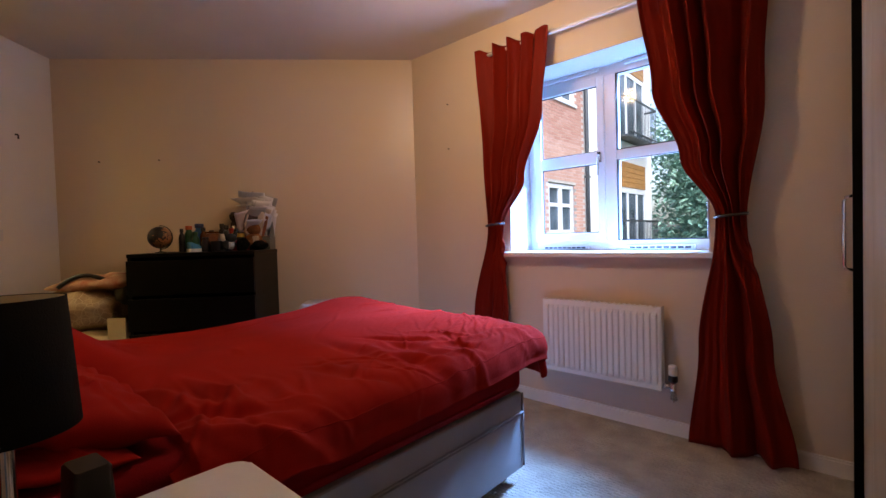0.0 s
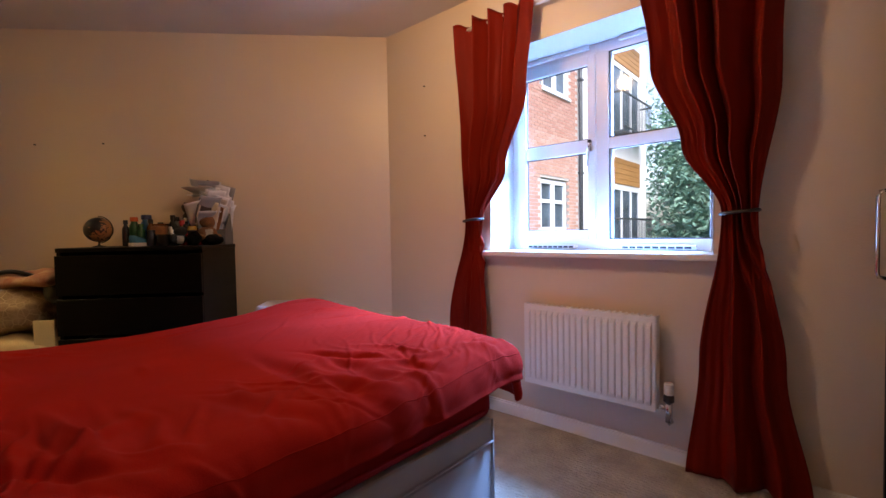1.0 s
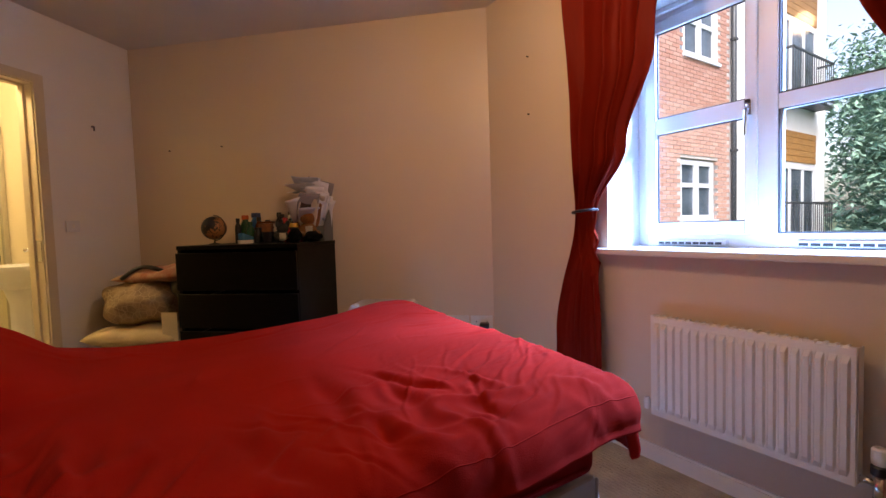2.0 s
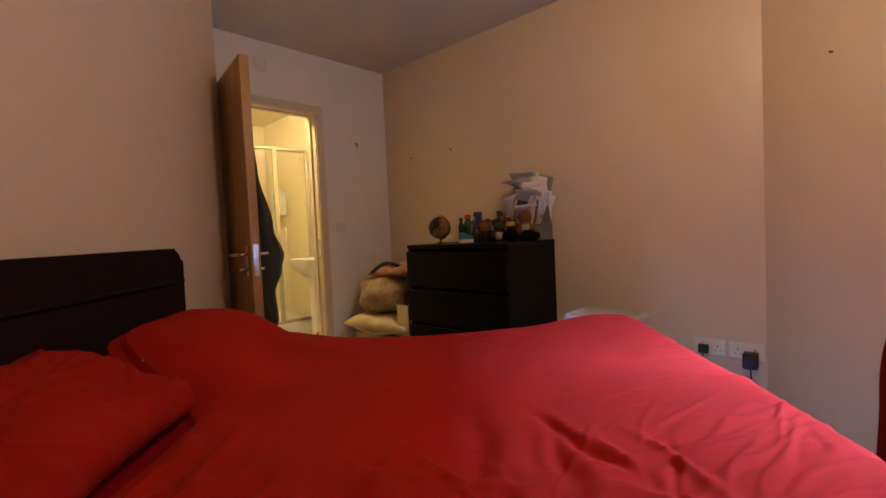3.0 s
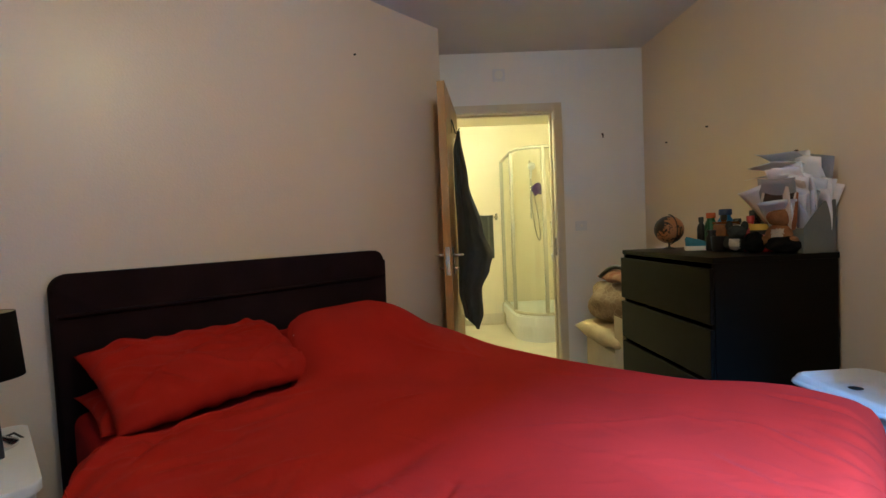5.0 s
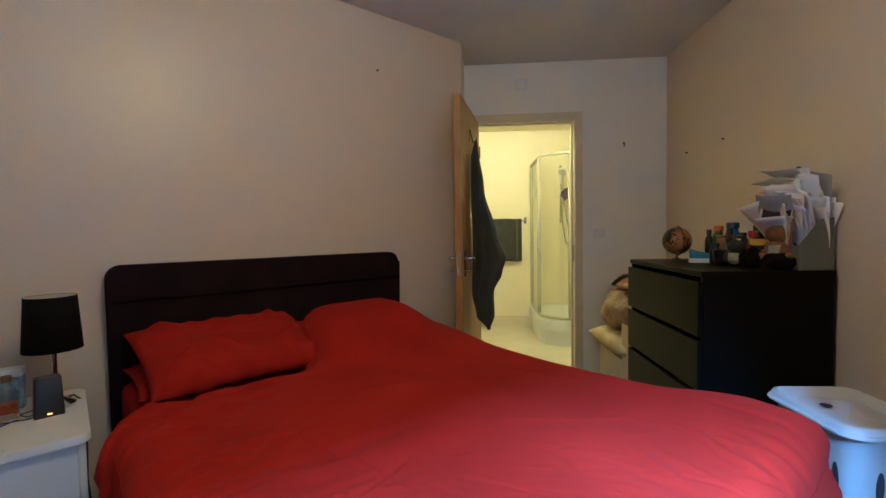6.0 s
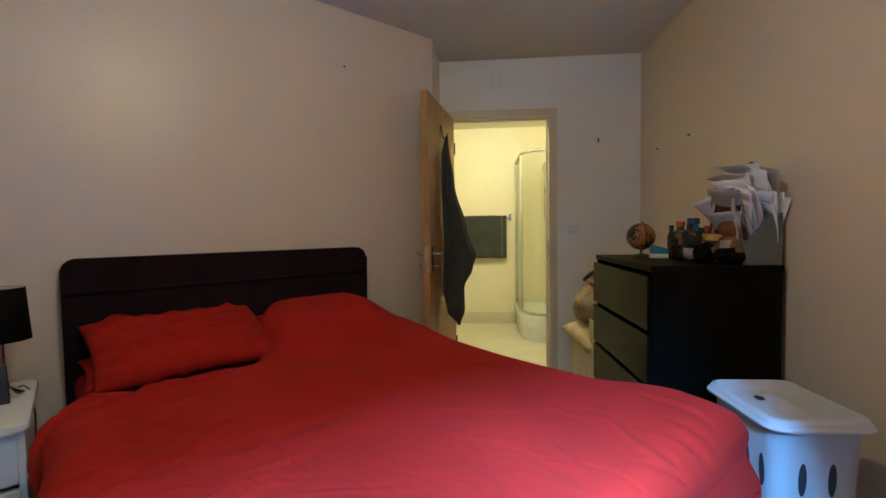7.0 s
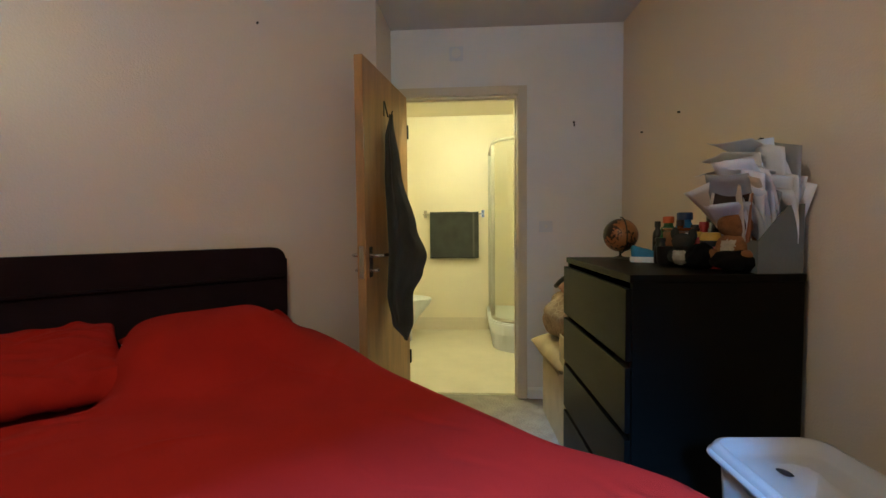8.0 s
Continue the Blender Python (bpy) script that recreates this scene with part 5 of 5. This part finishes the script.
cap2.matrix_world = on_chest(1.32, 0.055, 0, 0.0) @ pose(0, 0, 0.0)
tagged(cap2, "soft black cloth hat behind the bottles", "hat")
M_BAG = material("black_soft_fabric", (0.005, 0.005, 0.006), 0.95, 12.0, 0.2, 0.6, 200, spec=0.1)
for w, mm, sx, sy, sz, sd, turn in ((1.49, 0.165, 0.80, 1.45, 0.50, 12, 5), (1.40, 0.245, 0.6, 0.75, 0.62, 17, 30)):
    bagm = part("wash_bag", blob(0.072, sx, sy, sz, sd, 0.18, (0, 0, 0.072 * sz * 0.93), 4), M_BAG, None, smooth=True)
    bagm.matrix_world = on_chest(w, mm, turn)
    tagged(bagm, "soft black wash bag on the chest of drawers", "wash bag", "black bags on the chest")
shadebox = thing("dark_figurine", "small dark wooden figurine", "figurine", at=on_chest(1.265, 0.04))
sub("figure", lathe([(0.028, 0), (0.03, 0.01), (0.016, 0.03), (0.02, 0.10), (0.026, 0.16), (0.022, 0.20), (0.012, 0.215), (0.026, 0.235), (0.03, 0.26), (0.012, 0.285)], 16), material("dark_wood", (0.05, 0.028, 0.015), 0.5, 12.0, 0.3), shadebox, smooth=True)

M_CHARM = material("pink_cloth", (0.50, 0.16, 0.16), 0.8, 20.0, 0.15, 0.4, 200)
bottle("perfume_bottle", "round pale blue perfume bottle among the toys", M_CLEAR2, on_chest(1.335, 0.135), 0.034, 0.16, 0.013, 1, material("sky_blue_plastic", (0.20, 0.42, 0.62), 0.35))
bottle("bottle", "small red glass bottle with a gold cap", M_REDP, on_chest(1.335, 0.225), 0.016, 0.125, 0.012, 1, M_YELL)
bottle("bottle", "stubby black bottle with a black cap", M_DARK, on_chest(1.155, 0.27), 0.026, 0.10, 0.018, 1, M_DARK)
bottle("bottle", "tall brown bottle with a black cap", M_AMBER, on_chest(1.10, 0.17), 0.024, 0.17, 0.012, 1, M_DARK)
cup = thing("dark_cup", "small black glossy cup on the chest of drawers", "cup", at=on_chest(1.235, 0.285))
sub("cup", lathe([(0.026, 0.0), (0.034, 0.01), (0.038, 0.07), (0.035, 0.07), (0.031, 0.014), (0.0, 0.012)], 24, cap=False), M_DARK, cup, smooth=True, angle=50)
sub("handle", tube([(0.037 + 0.018 * math.sin(k * math.pi / 8), 0, 0.055 - 0.035 * k / 8) for k in range(9)], 0.004, 8), M_DARK, cup, smooth=True)
band_roll = thing("ribbon_roll", "small red ribbon roll among the bottles", "ribbon", at=on_chest(1.395, 0.195))
sub("roll", lathe([(0.012, 0.0), (0.030, 0.001), (0.031, 0.06), (0.012, 0.061)], 24), M_REDP, band_roll, smooth=True, angle=40)
sub("core", lathe([(0.0115, 0.0), (0.0115, 0.075)], 14), M_CHARM, band_roll, "pink core")

# letter holder crammed with papers
M_HOLDER = material("grey_card_holder", (0.12, 0.13, 0.12), 0.6, 8.0, 0.1, 0.2, 120)
holder = thing("letter_holder", "grey magazine file on the chest of drawers", "magazine file", at=on_chest(1.505, 0.03))


def sloped_side(x0, x1):
    bm = bmesh.new()
    prof = [(0.0, 0.0), (0.0, 0.21), (-0.05, 0.205), (-0.135, 0.10), (-0.135, 0.0)]
    a = [bm.verts.new((x0, y, z)) for y, z in prof]
    b = [bm.verts.new((x1, y, z)) for y, z in prof]
    bm.faces.new(a)
    bm.faces.new(b[::-1])
    for i in range(5):
        bm.faces.new((a[i], a[(i + 1) % 5], b[(i + 1) % 5], b[i]))
    return bm


for x0 in (-0.055, 0.052):
    sub("side_panel", sloped_side(x0, x0 + 0.003), M_HOLDER, holder)
sub("front_panel", box(-0.052, 0.052, -0.135, -0.132, 0, 0.10), M_HOLDER, holder)
sub("back_panel", box(-0.052, 0.052, -0.003, 0.0, 0, 0.21), M_HOLDER, holder)
sub("bottom_panel", box(-0.052, 0.052, -0.132, -0.003, 0, 0.003), M_HOLDER, holder)
M_PAPERS = [material("white_paper", (0.82, 0.82, 0.86), 0.7, 8.0, 0.05), material("bluish_envelope", (0.64, 0.68, 0.80), 0.7, 8.0, 0.06), material("cream_paper", (0.60, 0.54, 0.46), 0.7, 8.0, 0.06), material("grey_envelope", (0.30, 0.30, 0.32), 0.7, 8.0, 0.08)]
rng = random.Random(11)


def sheet(w, h, curl, seed):
    def f(a, b):
        x, z = (a - 0.5) * w, b * h
        return (x + 0.006 * math.sin(b * 3 + seed), -curl * (b * b) + 0.010 * math.sin(a * 3.4 + seed) * b, z)
    return grid(8, 8, f)


def paper(at, w, h, curl, mat, label, name="letter"):
    p = part(name, sheet(w, h, curl, rng.random() * 6), mat, None, smooth=True)
    p.matrix_world = at
    solid(p, 0.0015, 0)
    tagged(p, label, "paper", "letters and papers in the file")


LABELS = ("white folded letter standing in the crammed file", "pale blue envelope standing in the crammed file", "cream letter standing in the crammed file", "grey envelope standing in the crammed file")
for i in range(34):
    k = rng.choice((0, 0, 0, 0, 1, 1, 2, 3))
    u = i / 33
    lean = 2 + 32 * u ** 1.4 + rng.uniform(-4, 8)
    h = rng.uniform(0.16, 0.235)
    base = 0.07 + 0.15 * rng.random() * (1 - 0.4 * u)
    m = CHEST @ pose(1.475 - 0.04 * u + rng.uniform(-0.03, 0.02), -0.035 - 0.10 * u, TOP + base, lean, rng.uniform(-20, 24), rng.uniform(-10, 42))
    paper(m, rng.uniform(0.09, 0.16), h, rng.uniform(-0.01, 0.05), M_PAPERS[k], LABELS[k])
for (w, mm, z, rx, ry, rz, ww, hh, cu, mk) in ((1.43, 0.10, 0.315, 78, 4, 6, 0.19, 0.14, 0.03, 0), (1.42, 0.09, 0.345, 68, -8, -8, 0.18, 0.13, 0.02, 0), (1.42, 0.09, 0.375, 60, 10, 12, 0.17, 0.12, 0.02, 1), (1.44, 0.16, 0.10, 14, 12, -4, 0.13, 0.19, 0.0, 2), (1.47, 0.16, 0.06, 10, -10, 6, 0.12, 0.20, 0.0, 0)):
    paper(CHEST @ pose(w, -mm, TOP + z, rx, ry, rz), ww, hh, cu, M_PAPERS[mk], "loose white letter flopping out of the file")
photo = thing("photo_card", "dark photo card with a white border", "card", at=CHEST @ pose(1.455, -0.195, TOP + 0.17, 14, 14, 38))
sub("card", box(-0.06, 0.06, -0.001, 0.001, 0, 0.14), M_PAPERS[2], photo)
sub("picture", box(-0.05, 0.05, -0.0022, -0.0012, 0.01, 0.13), material("dark_print", (0.05, 0.03, 0.025), 0.4, 25.0, 0.3), photo, "dark brown print")
clip = part("dark_clip", box(-0.022, 0.022, -0.008, 0.008, 0, 0.026, 0.003, 1), M_SCREW, None)
clip.matrix_world = CHEST @ pose(1.42, -0.075, TOP + 0.40, 0, -28, 20)
tagged(clip, "dark clip holding the top papers", "clip")
orange_card = part("orange_card", sheet(0.022, 0.16, 0.0, 1), material("tan_card", (0.30, 0.12, 0.05), 0.6, 12.0, 0.15), None, smooth=True)
orange_card.matrix_world = CHEST @ pose(1.50, -0.165, TOP + 0.09, 10, 20, 10)
solid(orange_card, 0.0015, 0)
tagged(orange_card, "narrow tan card stuck among the papers", "card")

# ---- heap beside the chest: carton, cushions, bag ----
M_FLEECE = material("beige_patterned_fleece", (0.36, 0.26, 0.15), 0.95, 14.0, 0.25, 1.0, 160, second=(0.17, 0.11, 0.06))
nt = M_FLEECE.node_tree
cells, line, blend = nt.nodes.new("ShaderNodeTexVoronoi"), nt.nodes.new("ShaderNodeValToRGB"), nt.nodes.new("ShaderNodeMix")
cells.feature = "DISTANCE_TO_EDGE"
cells.inputs["Scale"].default_value = 24.0
line.color_ramp.elements[0].position, line.color_ramp.elements[1].position = 0.0, 0.07
line.color_ramp.elements[0].color, line.color_ramp.elements[1].color = (1, 1, 1, 1), (0, 0, 0, 1)
where = nt.nodes.new("ShaderNodeTexCoord")
nt.links.new(where.outputs["Object"], cells.inputs["Vector"])
nt.links.new(cells.outputs["Distance"], line.inputs[0])
blend.data_type = "RGBA"
nt.links.new(line.outputs[0], blend.inputs["Factor"])
skin = nt.nodes["Principled BSDF"].inputs["Base Color"]
nt.links.new(skin.links[0].from_socket, blend.inputs[6])
blend.inputs[7].default_value = (0.43, 0.33, 0.205, 1)
nt.links.new(blend.outputs[2], skin)
M_CREAMF = material("cream_cushion_fabric", (0.58, 0.46, 0.27), 0.9, 8.0, 0.1, 0.5, 240)
M_RUST = material("rust_striped_fabric", (0.24, 0.07, 0.035), 0.9, 18.0, 0.3, 0.6, 160, second=(0.42, 0.28, 0.18))
M_CARD = material("pale_cardboard", (0.55, 0.46, 0.30), 0.8, 8.0, 0.08, 0.2, 120)
carton = thing("storage_box", "pale cardboard storage box on the carpet", "box", at=CHEST @ pose(0.46, -0.32, 0))
sub("carton", box(-0.29, 0.30, -0.22, 0.22, 0, 0.36, 0.004, 1), M_CARD, carton)
sub("flap", box(0.20, 0.31, -0.232, -0.224, 0.2, 0.60, 0.002, 1), M_CARD, carton, "raised cardboard flap")


def cushion(name, at, lx, ly, lz, m, label, cat, seed):
    def f(a, b, up):
        u, v = a * 2 - 1, b * 2 - 1
        k = max(0.0, (1 - u ** 4) * (1 - v ** 4)) ** 0.5
        return (u * lx / 2, v * ly / 2, up * k * lz / 2 + 0.03 * k * noise.noise((u * 2 + seed, v * 2, up)))
    bm = merge(grid(26, 22, lambda a, b: f(a, b, 1)), grid(26, 22, lambda a, b: f(a, b, -1)))
    bmesh.ops.remove_doubles(bm, verts=bm.verts[:], dist=0.0008)
    ob = part(name, bm, m, None, smooth=True)
    ob.matrix_world = at
    tagged(ob, label, cat)


cushion("cushion", CHEST @ pose(0.42, -0.34, 0.43, 0, 0, 3), 0.64, 0.50, 0.15, M_CREAMF, "flattened cream cushion on the cardboard box", "cushion", 2.0)
blanket = part("fleece_blanket", blob(0.25, 1.15, 0.85, 0.64, 21, 0.22, (0, 0, 0), 4), M_FLEECE, None, smooth=True)
blanket.matrix_world = CHEST @ pose(0.41, -0.36, 0.635)
tagged(blanket, "bundled beige patterned fleece blanket", "blanket")
cushion("folded_throw", CHEST @ pose(0.50, -0.30, 0.815, 3, -3, -4), 0.50, 0.40, 0.09, M_RUST, "folded rust and cream striped throw on the heap", "throw", 5.0)
strap = part("bag_strap", merge(tube([(0.34 + 0.022 * k, -0.50 + 0.01 * k, 0.80 + 0.05 * math.sin(k * 0.32) + 0.004 * k) for k in range(18)], 0.013, 8), blob(0.08, 0.8, 0.6, 0.9, 30, 0.2, (0.70, -0.42, 0.74))), M_BLACK, None, smooth=True)
strap.matrix_world = CHEST
tagged(strap, "black bag with a long strap on the heap", "bag")

# ---- outside: brick block, balconies, trees ----
XB, GROUND = -5.8, -3.0
M_BRICK = bpy.data.materials.new("red_brick")
M_BRICK.use_nodes = True
nt = M_BRICK.node_tree
info, ramp = nt.nodes.new("ShaderNodeObjectInfo"), nt.nodes.new("ShaderNodeValToRGB")
isl, mixr = nt.nodes.new("ShaderNodeNewGeometry"), nt.nodes.new("ShaderNodeMath")
mixr.operation = "ADD"
nt.links.new(info.outputs["Random"], mixr.inputs[0])
nt.links.new(isl.outputs["Random Per Island"], mixr.inputs[1])
half = nt.nodes.new("ShaderNodeMath")
half.operation = "MULTIPLY"
half.inputs[1].default_value = 0.5
nt.links.new(mixr.outputs[0], half.inputs[0])
ramp.color_ramp.elements[0].color, ramp.color_ramp.elements[1].color = (0.40, 0.19, 0.14, 1), (0.55, 0.34, 0.27, 1)
nt.links.new(half.outputs[0], ramp.inputs[0])
nt.links.new(ramp.outputs[0], nt.nodes["Principled BSDF"].inputs["Base Color"])
nt.nodes["Principled BSDF"].inputs["Roughness"].default_value = 0.9
M_MORTAR = material("pale_mortar", (0.58, 0.53, 0.49), 0.95, 10.0, 0.1, 0.3, 60)
M_RENDER = material("white_render", (0.80, 0.80, 0.79), 0.9, 2.0, 0.05, 0.2, 40)
M_CEDAR = material("orange_cedar_cladding", (0.42, 0.20, 0.06), 0.6, 3.0, 0.2, 0.2, 40, stretch=(1, 1, 12))
M_DKGLASS = material("dark_window_glass", (0.10, 0.13, 0.16), 0.1, 2.0, 0.3)
M_STEEL = material("dark_grey_steel", (0.035, 0.04, 0.045), 0.45, 6.0, 0.1)
M_GRASS = material("grass_ground", (0.07, 0.10, 0.035), 0.95, 1.5, 0.3, 0.5, 20)
structure("ground", box(-400, 400, 5.5, 800, GROUND - 0.2, GROUND), M_GRASS, "grassy ground outside the building", "ground")

block = thing("apartment_building", "red brick apartment block with white rendered bays and balconies", "building")
BRK = [(11.30, 12.52, 1.05, 2.17), (11.42, 12.62, 4.08, 5.2)]
wy = [6.5, 11.30, 12.62, 13.15]
part("brick_wall", merge(box(XB - 0.25, XB, 6.5, 11.30, GROUND, 9), box(XB - 0.25, XB, 12.62, 13.15, GROUND, 9), box(XB - 0.25, XB, 11.30, 12.62, GROUND, 1.0), box(XB - 0.25, XB, 11.30, 12.62, 2.2, 4.05), box(XB - 0.25, XB, 11.30, 12.62, 5.25, 9)), M_MORTAR, block, "pale mortar bed of the brick wall")
part("render_wall", box(XB - 0.25, XB + 0.03, 13.15, 18.1, GROUND, 9), M_RENDER, block, "white rendered wall")
part("end_wall", box(XB - 6, XB - 0.25, 17.9, 18.1, GROUND, 9), M_RENDER, block)
part("roof", box(XB - 6, XB + 0.3, 6.5, 18.3, 9, 9.25, 0.02, 1), M_STEEL, block)
part("downpipe", tube([(XB + 0.08, 13.11, GROUND), (XB + 0.08, 13.11, 9)], 0.05, 10), M_STEEL, block, "dark drainpipe", smooth=True)
for z in (0.2, 2.4, 4.6, 6.8):
    part("pipe_clip", box(XB + 0.031, XB + 0.14, 13.05, 13.17, z, z + 0.05), M_STEEL, block)


def block_window(y0, y1, z0, z1):
    w = part("window", merge(box(XB - 0.10, XB - 0.03, y0, y0 + 0.09, z0, z1), box(XB - 0.10, XB - 0.03, y1 - 0.09, y1, z0, z1), box(XB - 0.10, XB - 0.03, y0 + 0.09, y1 - 0.09, z0, z0 + 0.09), box(XB - 0.10, XB - 0.03, y0 + 0.09, y1 - 0.09, z1 - 0.09, z1), box(XB - 0.10, XB - 0.03, (y0 + y1) / 2 - 0.07, (y0 + y1) / 2 + 0.07, z0 + 0.09, z1 - 0.09), box(XB - 0.09, XB - 0.04, y0 + 0.09, y1 - 0.09, z0 + (z1 - z0) * 0.55, z0 + (z1 - z0) * 0.62)), M_UPVC, block, "white four-pane window frame")
    part("pane", box(XB - 0.08, XB - 0.07, y0 + 0.09, y1 - 0.09, z0 + 0.09, z1 - 0.09), M_DKGLASS, w, "dark reflecting glass")
    part("sill", box(XB - 0.02, XB + 0.05, y0 - 0.06, y1 + 0.06, z0 - 0.06, z0 - 0.001), M_UPVC, w)


for b4 in BRK:
    block_window(*b4)


def balcony(z):
    door_w = part("balcony_door", merge(*[box(XB + 0.032, XB + 0.07, y, y + 0.10, z + 0.05, z + 1.85) for y in (15.05, 15.8, 16.55, 17.25)], box(XB + 0.032, XB + 0.07, 15.05, 17.35, z + 1.85, z + 1.97)), M_UPVC, block, "white framed balcony doors")
    part("pane", box(XB + 0.034, XB + 0.044, 15.1, 17.25, z + 0.06, z + 1.85), M_DKGLASS, door_w)
    panel = part("cladding", box(XB + 0.032, XB + 0.05, 15.0, 17.4, z + 2.02, z + 2.75), M_CEDAR, block, "orange timber cladding")
    for k in range(5):
        part("board", box(XB + 0.051, XB + 0.065, 15.0, 17.4, z + 2.025 + k * 0.145, z + 2.025 + k * 0.145 + 0.133), M_CEDAR, panel)
    deck = part("balcony", box(XB + 0.031, XB + 0.42, 15.0, 17.4, z - 0.05, z), M_STEEL, block, "dark steel balcony deck")
    for y in (15.0, 17.37):
        part("rail", box(XB + 0.04, XB + 0.42, y, y + 0.03, z + 1.0, z + 1.05), M_STEEL, deck)
    part("rail", box(XB + 0.39, XB + 0.42, 15.0, 17.4, z + 1.0, z + 1.05), M_STEEL, deck)
    part("rail", box(XB + 0.39, XB + 0.42, 15.0, 17.4, z + 0.08, z + 0.12), M_STEEL, deck)
    for k in range(19):
        y = 15.02 + k * 2.34 / 18
        part("baluster", box(XB + 0.397, XB + 0.413, y - 0.008, y + 0.008, z, z + 1.0), M_STEEL, deck)


balcony(0.33)
balcony(3.72)
balcony(7.0)
ac = part("plant_pot", lathe([(0.10, 0), (0.14, 0.22), (0.15, 0.24)], 16, (XB + 0.25, 17.1, 3.72)), M_PLASTIC, None, smooth=True)
tagged(ac, "pale plant pot on the balcony", "plant pot")

# trees
M_LEAF = bpy.data.materials.new("green_leaf")
M_LEAF.use_nodes = True
nt = M_LEAF.node_tree
isl, ramp = nt.nodes.new("ShaderNodeNewGeometry"), nt.nodes.new("ShaderNodeValToRGB")
ramp.color_ramp.elements[0].color, ramp.color_ramp.elements[1].color = (0.06, 0.16, 0.12, 1), (0.27, 0.44, 0.32, 1)
nt.links.new(isl.outputs["Random Per Island"], ramp.inputs[0])
nt.links.new(ramp.outputs[0], nt.nodes["Principled BSDF"].inputs["Base Color"])
nt.nodes["Principled BSDF"].inputs["Roughness"].default_value = 0.5
M_BARK = material("dark_bark", (0.05, 0.04, 0.03), 0.95, 6.0, 0.3, 1.0, 30)


def tree(x, y, h, spread, n, seed):
    t = thing("tree", "leafy broadleaf tree growing behind the building", "tree", "trees outside the window", at=pose(x, y, GROUND))
    rr = random.Random(seed)
    limbs = [tube([(0, 0, 0), (0.1, 0.05, h * 0.25), (-0.05, 0.1, h * 0.55), (0.1, 0, h * 0.85)], 0.16, 8)]
    tips = []
    for k in range(26):
        a, z0 = rr.uniform(0, 6.28), h * rr.uniform(0.08, 0.85)
        d = spread * rr.uniform(0.5, 0.95) * (1 - 0.3 * z0 / h)
        mid = (0.5 * d * math.cos(a), 0.5 * d * math.sin(a), z0 + 0.3)
        tip = (d * math.cos(a), d * math.sin(a), z0 + rr.uniform(0.2, 1.3))
        limbs.append(tube([(0, 0, z0), mid, tip], 0.045, 6))
        tips += [mid, tip, tuple((p + q) / 2 for p, q in zip(mid, tip))]
    tips += [(0, 0, h * 0.9), (0.3, 0.2, h), (-0.3, -0.4, h * 0.95)]
    sub("trunk", merge(*limbs), M_BARK, t, "dark trunk and limbs", smooth=True)
    verts, faces = [], []
    for i in range(n):
        c = Vector(rr.choice(tips)) + Vector((rr.gauss(0, 0.60), rr.gauss(0, 0.60), rr.gauss(0, 0.5)))
        e = Euler((rr.uniform(-0.9, 0.9), rr.uniform(-0.9, 0.9), rr.uniform(0, 6.28))).to_matrix()
        s = rr.uniform(0.07, 0.15)
        b0 = len(verts)
        for p in ((-1.1, 0, 0), (-0.2, 0.42, 0.10), (1.1, 0, -0.12), (-0.2, -0.42, 0.10)):
            verts.append(c + e @ (Vector(p) * s))
        faces.append((b0, b0 + 1, b0 + 2, b0 + 3))
    me = bpy.data.meshes.new("crown")
    me.from_pydata(verts, [], faces)
    me.materials.append(M_LEAF)
    crown = new("crown", me)
    crown.parent = t


for i, (x, y, h, sp) in enumerate(((-4.0, 19.6, 7.6, 2.2), (-1.9, 17.6, 7.0, 2.4), (0.3, 17.2, 7.4, 2.6), (-4.6, 24.0, 10.5, 3.2), (-1.6, 23.0, 10.0, 3.4), (1.8, 21.5, 9.5, 3.2), (3.2, 17.5, 8.0, 3.0))):
    tree(x, y, h, sp, 20000, 40 + i)

# bricks, nearest first
one = bmesh.new()
bmesh.ops.create_cube(one, size=1.0, matrix=Matrix.Diagonal((0.024, 0.215, 0.065, 1)))
brick_mesh = bpy.data.meshes.new("brick")
one.to_mesh(brick_mesh)
one.free()
brick_mesh.materials.append(M_BRICK)
wall_ob = bpy.data.objects["brick_wall"]
loose_v, loose_f, made = [], [], 0
for row in range(160):
    z = GROUND + 0.04 + row * 0.075
    for col in range(31):
        y = 6.55 + col * 0.225 + (0.1125 if row % 2 else 0)
        if y > 13.03 or not (-0.2 < z < 8.9):
            continue
        if any(y0 - 0.06 < y < y1 + 0.06 and z0 - 0.06 < z < z1 + 0.05 for y0, y1, z0, z1 in BRK):
            continue
        if 10.6 < y and 1.0 < z < 3.15 and made < 300:
            ob = new("brick", brick_mesh)
            ob.location = (XB + 0.002, y, z)
            ob.parent = wall_ob
            made += 1
            continue
        b0 = len(loose_v)
        for dx in (-0.012, 0.014):
            for dy, dz in ((-0.107, -0.032), (0.107, -0.032), (0.107, 0.032), (-0.107, 0.032)):
                loose_v.append((XB + dx, y + dy, z + dz))
        loose_f += [(b0 + 4, b0 + 5, b0 + 6, b0 + 7), (b0, b0 + 1, b0 + 5, b0 + 4), (b0 + 2, b0 + 3, b0 + 7, b0 + 6), (b0 + 1, b0 + 2, b0 + 6, b0 + 5), (b0 + 3, b0, b0 + 4, b0 + 7)]
me = bpy.data.meshes.new("brickwork")
me.from_pydata(loose_v, [], loose_f)
me.materials.append(M_BRICK)
bw = new("brickwork", me)
bw.parent = wall_ob
tagged(bw, "weathered red bricks farther along the wall", "", "", "stuff")
